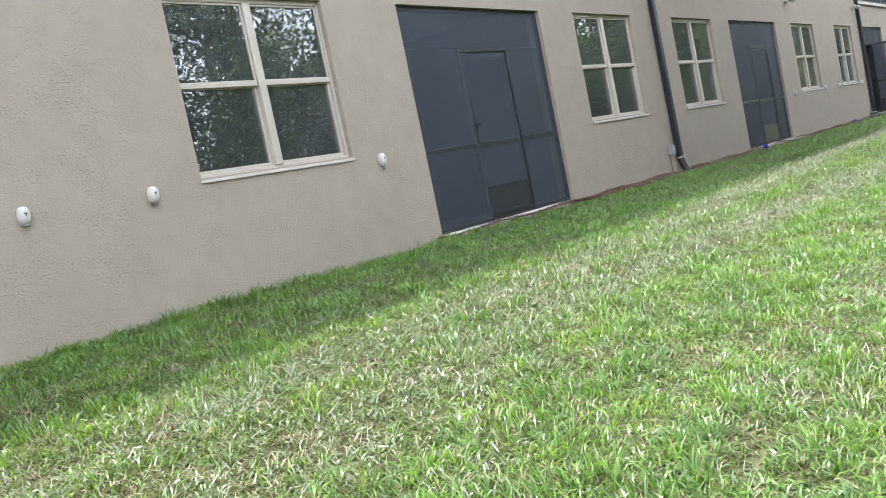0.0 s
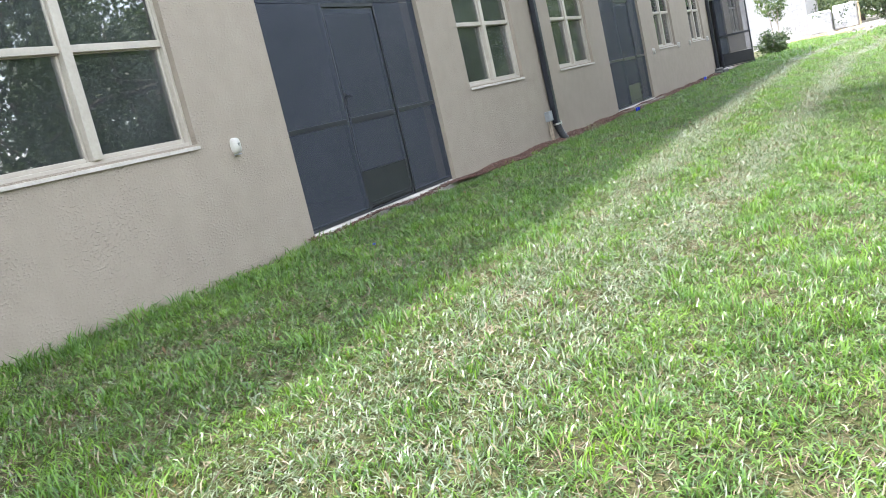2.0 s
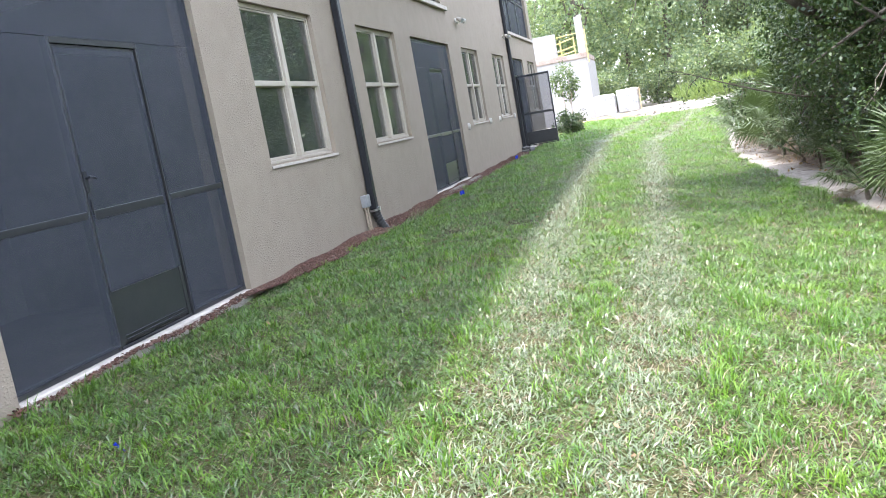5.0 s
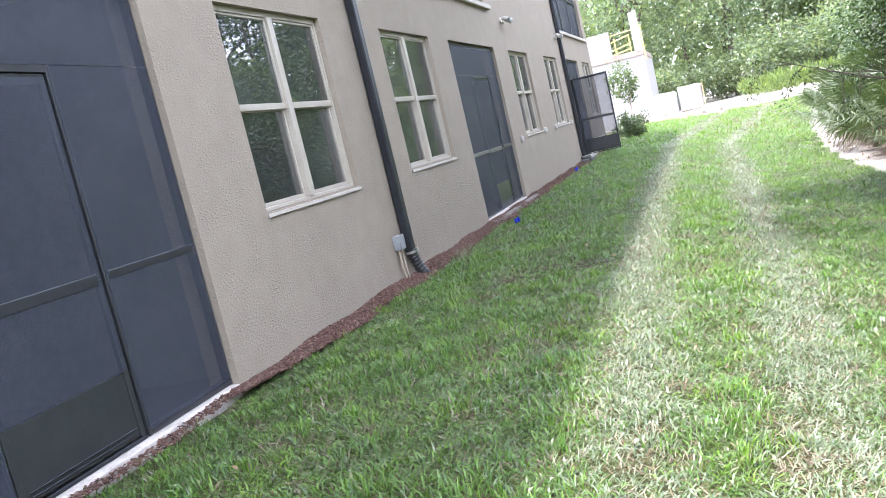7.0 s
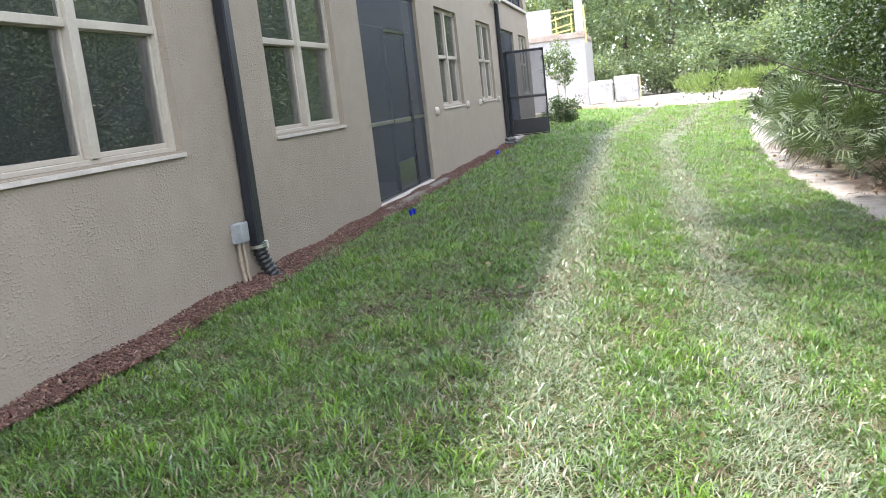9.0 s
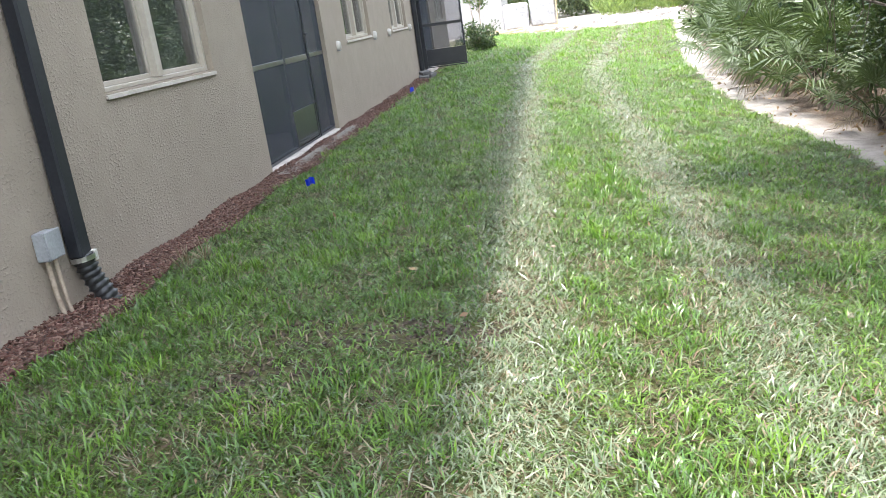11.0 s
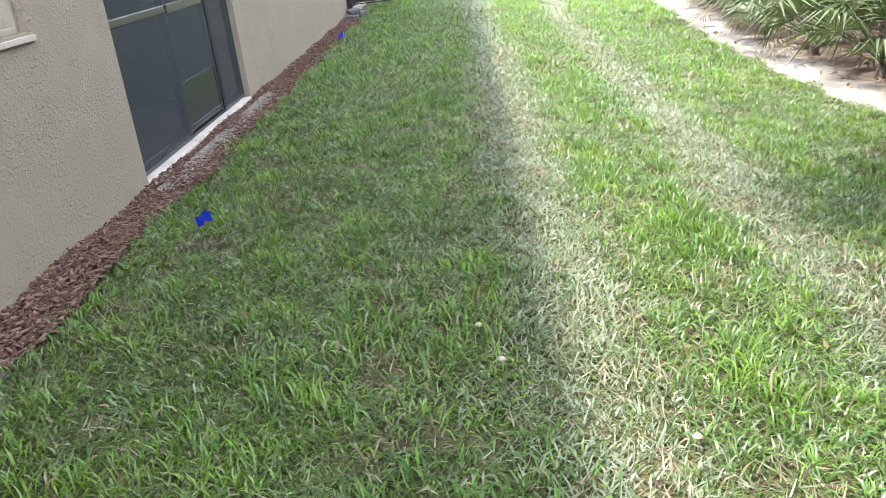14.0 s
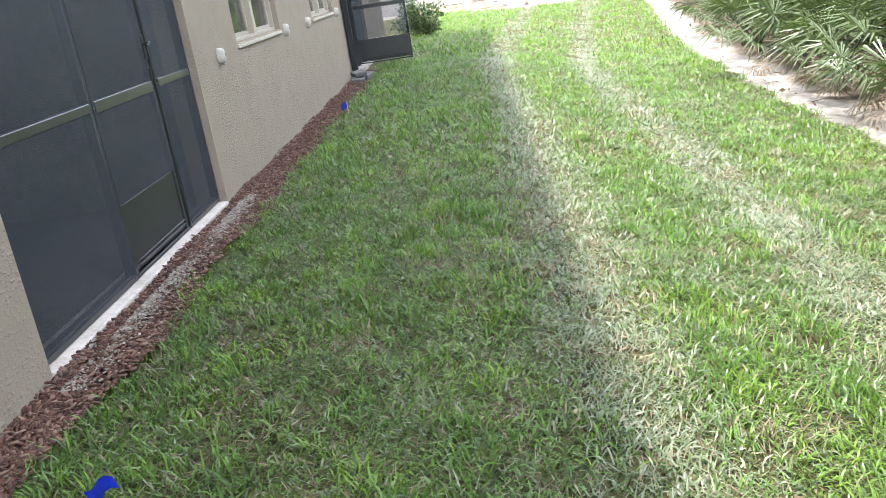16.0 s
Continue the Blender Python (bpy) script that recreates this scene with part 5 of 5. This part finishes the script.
# ---- building site ----
SY = 46.0
site = thing("block_building", "unfinished pale concrete-block building with a slab edge", "building", Matrix.Translation((0, SY, 0)))
SX0, SX1 = -13.0, -4.16
part("wall_core", boxes((SX0, SX1 - 0.01, 0.03, 0.19, -0.2, 3.0), (SX0, -5.55, 0.03, 0.19, 3.26, 4.38), (-4.53, SX1 - 0.01, 0.03, 0.19, 3.26, 5.0), (SX1 - 0.19, SX1 - 0.02, 0.2, 7.0, -0.2, 3.0)), MORTAR, site)
part("slab", boxes((SX0, SX1 + 0.02, -0.06, 6.0, 3.0, 3.25), bevel=0.02), surface("slab_edge", (0.24, 0.18, 0.145), (0.42, 0.345, 0.295), 2.0, 0.9, 0.01), site, "stained concrete slab edge")
part("window_hole", boxes((-5.75, -5.25, -0.006, 0.028, 1.7, 2.45)), INSIDE, site, "dark unglazed opening")
bmk = bmesh.new()
block(bmk, -0.1965, 0.1965, 0.0, 0.03, -0.0965, 0.0965, bevel=0.004)
full = finish(bmk, BLOCK)
bmk = bmesh.new()
block(bmk, -0.0965, 0.0965, 0.0, 0.03, -0.0965, 0.0965, bevel=0.004)
half = finish(bmk, BLOCK)


def course(x_from, x_to, z, odd):
    """One row of blocks from the right-hand end leftwards."""
    x = x_to
    first_one = True
    while x - 0.2 > x_from - 0.01:
        small = (first_one and odd) or x - 0.4 < x_from - 0.01
        w = 0.2 if small else 0.4
        c = x - w / 2
        if not (-5.95 < c < -5.05 and 1.65 < z < 2.5):
            b = new("block", half if small else full)
            b.parent = site
            b.matrix_basis = Matrix.Translation((c, random.Random(int(c * 977 + z * 131)).uniform(-0.004, 0.004), z))
        x -= w
        first_one = False


for r in range(16):
    course(-7.2, SX1, -0.1 + 0.2 * r, r % 2)
for r in range(5):
    course(-7.2, -5.6, 3.36 + 0.2 * r, r % 2)
for r in range(9):
    course(-4.53, SX1, 3.36 + 0.2 * r, r % 2)
for x in (-5.35, -4.68):
    part("rail_post", boxes((x - 0.03, x + 0.03, 0.0, 0.06, 3.25, 4.02), bevel=0.005), RAIL_YELLOW, site)
for z0, z1 in ((3.88, 4.05), (3.50, 3.66), (3.30, 3.42)):
    bm = bmesh.new()
    tube(bm, ((-5.52, -0.02, z0 - 0.02), (-4.62, -0.02, z1)), 0.04, 4)
    part("guard_rail", bm, RAIL_YELLOW, site)
part("guard_rail", tube(bmesh.new(), ((-5.52, 0.3, 4.2), (-4.55, 0.3, 4.25)), 0.03, 4), RAIL_YELLOW, site)
part("bracing_pole", tube(bmesh.new(), ((-4.09, -0.06, 2.75), (-4.11, -0.06, 4.35)), 0.035, 6), RAIL_YELLOW, site)


def wrapped_stack(x, y, w, d, h, seed, slats):
    """Blocks under crumpled white wrap on a timber pallet."""
    s = thing("wrapped_pallet", "timber pallet of blocks under crumpled white wrap", "pallet", Matrix.Translation((x, y, ground_at(x, y))), "wrapped pallets")
    for k in range(3):
        part("runner", boxes((-w / 2 + k * (w - 0.1) / 2, -w / 2 + k * (w - 0.1) / 2 + 0.1, -d / 2, d / 2, 0.0, 0.09), bevel=0.006), TIMBER, s)
    for k in range(5):
        y0 = -d / 2 + k * (d - 0.12) / 4
        part("deck_board", boxes((-w / 2, w / 2, y0, y0 + 0.12, 0.092, 0.115), bevel=0.004), TIMBER, s)
    bm = bmesh.new()
    block(bm, -w / 2 + 0.02, w / 2 - 0.02, -d / 2 + 0.02, d / 2 - 0.02, 0.117, h, bevel=0.05)
    bmesh.ops.triangulate(bm, faces=list(bm.faces))
    bmesh.ops.subdivide_edges(bm, edges=list(bm.edges), cuts=3, use_grid_fill=True)
    r = random.Random(seed)
    for v in bm.verts:
        nz = noise.noise_vector(v.co * 2.6 + Vector((seed, 0, 0)))
        v.co += nz * 0.06 * (0.2 + min(1.0, v.co.z))
    part("wrap", bm, WRAP, s, "crumpled white plastic wrap")
    for k in range(slats):
        part("slat", boxes((w / 2 + 0.01, w / 2 + 0.06, -d / 2 + 0.22 * k, -d / 2 + 0.22 * k + 0.13, 0.0, h - 0.04 * (k % 2)), bevel=0.006), TIMBER, s, "upright grey timber slat")


wrapped_stack(-3.56, 45.0, 1.02, 1.0, 1.08, 3, 0)
wrapped_stack(-2.50, 45.2, 1.05, 1.05, 1.20, 8, 4)

# Rubble and scraps along the site's edge.
g = np.random.default_rng(31)
bm = bmesh.new()
for k in range(170):
    x = g.uniform(-5.2, 4.5)
    y = float(lawn_end(x)) + 0.6 + abs(g.normal(0, 3.0))
    s = g.uniform(0.05, 0.2)
    vs = block(bm, -s, s, -s * 0.6, s * 0.6, -s * 0.3, s * 0.45, 0.0, pose(x, y, float(ground_z(x, y)) + s * 0.15, g.uniform(-25, 25), g.uniform(-25, 25), g.uniform(0, 360)))
    for v in vs:
        v.co += Vector(g.normal(0, s * 0.16, 3))
tagged(part("rubble", bm, RUBBLE), "broken pale stone and concrete scraps on the sand", "rubble", kind="stuff")
bm = bmesh.new()
for k in range(26):
    x = g.uniform(-5.0, -1.0)
    y = float(lawn_end(x)) + g.uniform(0.5, 3.0)
    block(bm, -g.uniform(0.3, 0.8), g.uniform(0.3, 0.8), -0.06, 0.06, -0.02, 0.03, 0.0, pose(x, y, float(ground_z(x, y)) + 0.05, g.uniform(-4, 4), g.uniform(-6, 6), g.uniform(-30, 30)))
tagged(part("scrap_timber", bm, TIMBER), "scattered scrap boards in front of the site", "timber", kind="stuff")

# Twigs and litter on the sandy strip.
bm = bmesh.new()
for k in range(36):
    y = g.uniform(8, 32)
    x = float(lawn_edge(y)) + 0.15 + abs(g.normal(0.35, 0.25))
    a, L = g.uniform(0, 6.283), g.uniform(0.08, 0.35)
    z = float(ground_z(x, y)) + 0.012
    tube(bm, ((x, y, z), (x + L * 0.5 * math.cos(a), y + L * 0.5 * math.sin(a), z + 0.01), (x + L * math.cos(a + 0.3), y + L * math.sin(a + 0.3), z)), (0.004, 0.0035, 0.002), 4)
tagged(part("twigs", bm, BARK), "fallen twigs on the sandy strip", "twigs", kind="stuff")
n = 700
ly = g.uniform(6, 33, n)
lx = lawn_edge(ly) + 0.1 + np.abs(g.normal(0.75, 0.45, n))
co, q = leaf_cloud(np.stack([lx, ly, ground_z(lx, ly) + 0.02], 1), [0.015] * n, 1, 0.055, 41, 0.0)
tagged(new("leaf_litter", raw_mesh(co, q, [], None, (DEAD_LEAF,))), "brown dead leaves under the palmettos", "leaf litter", kind="stuff")
n = 130
ly = g.uniform(1.5, 20, n)
lx = g.uniform(-4.3, 0.2, n)
co, q = leaf_cloud(np.stack([lx, ly, ground_z(lx, ly) + 0.045], 1), [0.01] * n, 1, 0.034, 43, 0.0, 0.8, 0.7)
tagged(new("fallen_leaves", raw_mesh(co, q, [], None, (DEAD_LEAF,))), "single fallen brown leaves on the lawn", "leaf litter", kind="stuff")


def mushroom(x, y):
    m = thing("mushroom", "small cream toadstool in the grass", "mushroom", Matrix.Translation((x, y, ground_at(x, y))), "toadstools in the lawn")
    part("stem", tube(bmesh.new(), ((0, 0, -0.01), (0.002, 0, 0.03), (0, 0, 0.035)), 0.003, 6), PALE_BARK, m)
    part("cap", tube(bmesh.new(), ((0, 0, 0.034), (0, 0, 0.037), (0, 0, 0.043), (0, 0, 0.046)), (0.011, 0.015, 0.010, 0.003), 12), PALE_BARK, m, "", True)


for x, y in ((-3.01, 13.83), (-3.08, 14.08), (-2.98, 15.64), (-2.50, 13.38), (-2.76, 12.61)):
    mushroom(x, y)
# Dry tuft at the mulch's edge.
co, q = leaf_cloud(np.array([(-4.62, 13.35, float(ground_z(-4.62, 13.35)) + 0.05), (-4.55, 13.45, float(ground_z(-4.55, 13.45)) + 0.05)]), [0.04, 0.035], 45, 0.085, 47, -1.4, 0.8, 0.12)
tagged(new("dry_tuft", raw_mesh(co, q, [], None, (DRY_GRASS,))), "straw-coloured tuft of dead grass beside the mulch", "grass", kind="stuff")

# Crumbs of bare soil where the turf is torn.
n = 1000
pick = g.integers(0, len(BARE), n)
pick = np.where(g.random(n) < 0.7, pick % 3, pick)
bx, by, brx, bry = (np.array([q[k] for q in BARE])[pick] for k in range(4))
ang, rad = g.uniform(0, 6.283, n), np.sqrt(g.random(n)) * 1.05
cx, cy = bx + brx * rad * np.cos(ang), by + bry * rad * np.sin(ang)
SOIL = leaf_material("soil_crumb", ((0.035, 0.026, 0.019), (0.07, 0.052, 0.038), (0.12, 0.092, 0.068)), 0.95, 0.0)
bm = bmesh.new()
for x, y in zip(cx, cy):
    s = g.uniform(0.003, 0.010)
    for v in block(bm, -s, s, -s * 0.8, s * 0.8, -s * 0.4, s * 0.5, 0.0, pose(x, y, float(ground_z(x, y)) + float(uneven(x, y)) + 0.004, g.uniform(-30, 30), g.uniform(-30, 30), g.uniform(0, 360))):
        v.co += Vector(g.normal(0, s * 0.2, 3))
tagged(part("soil_crumbs", bm, SOIL), "dark crumbs of bare soil in torn turf", "soil", kind="stuff")
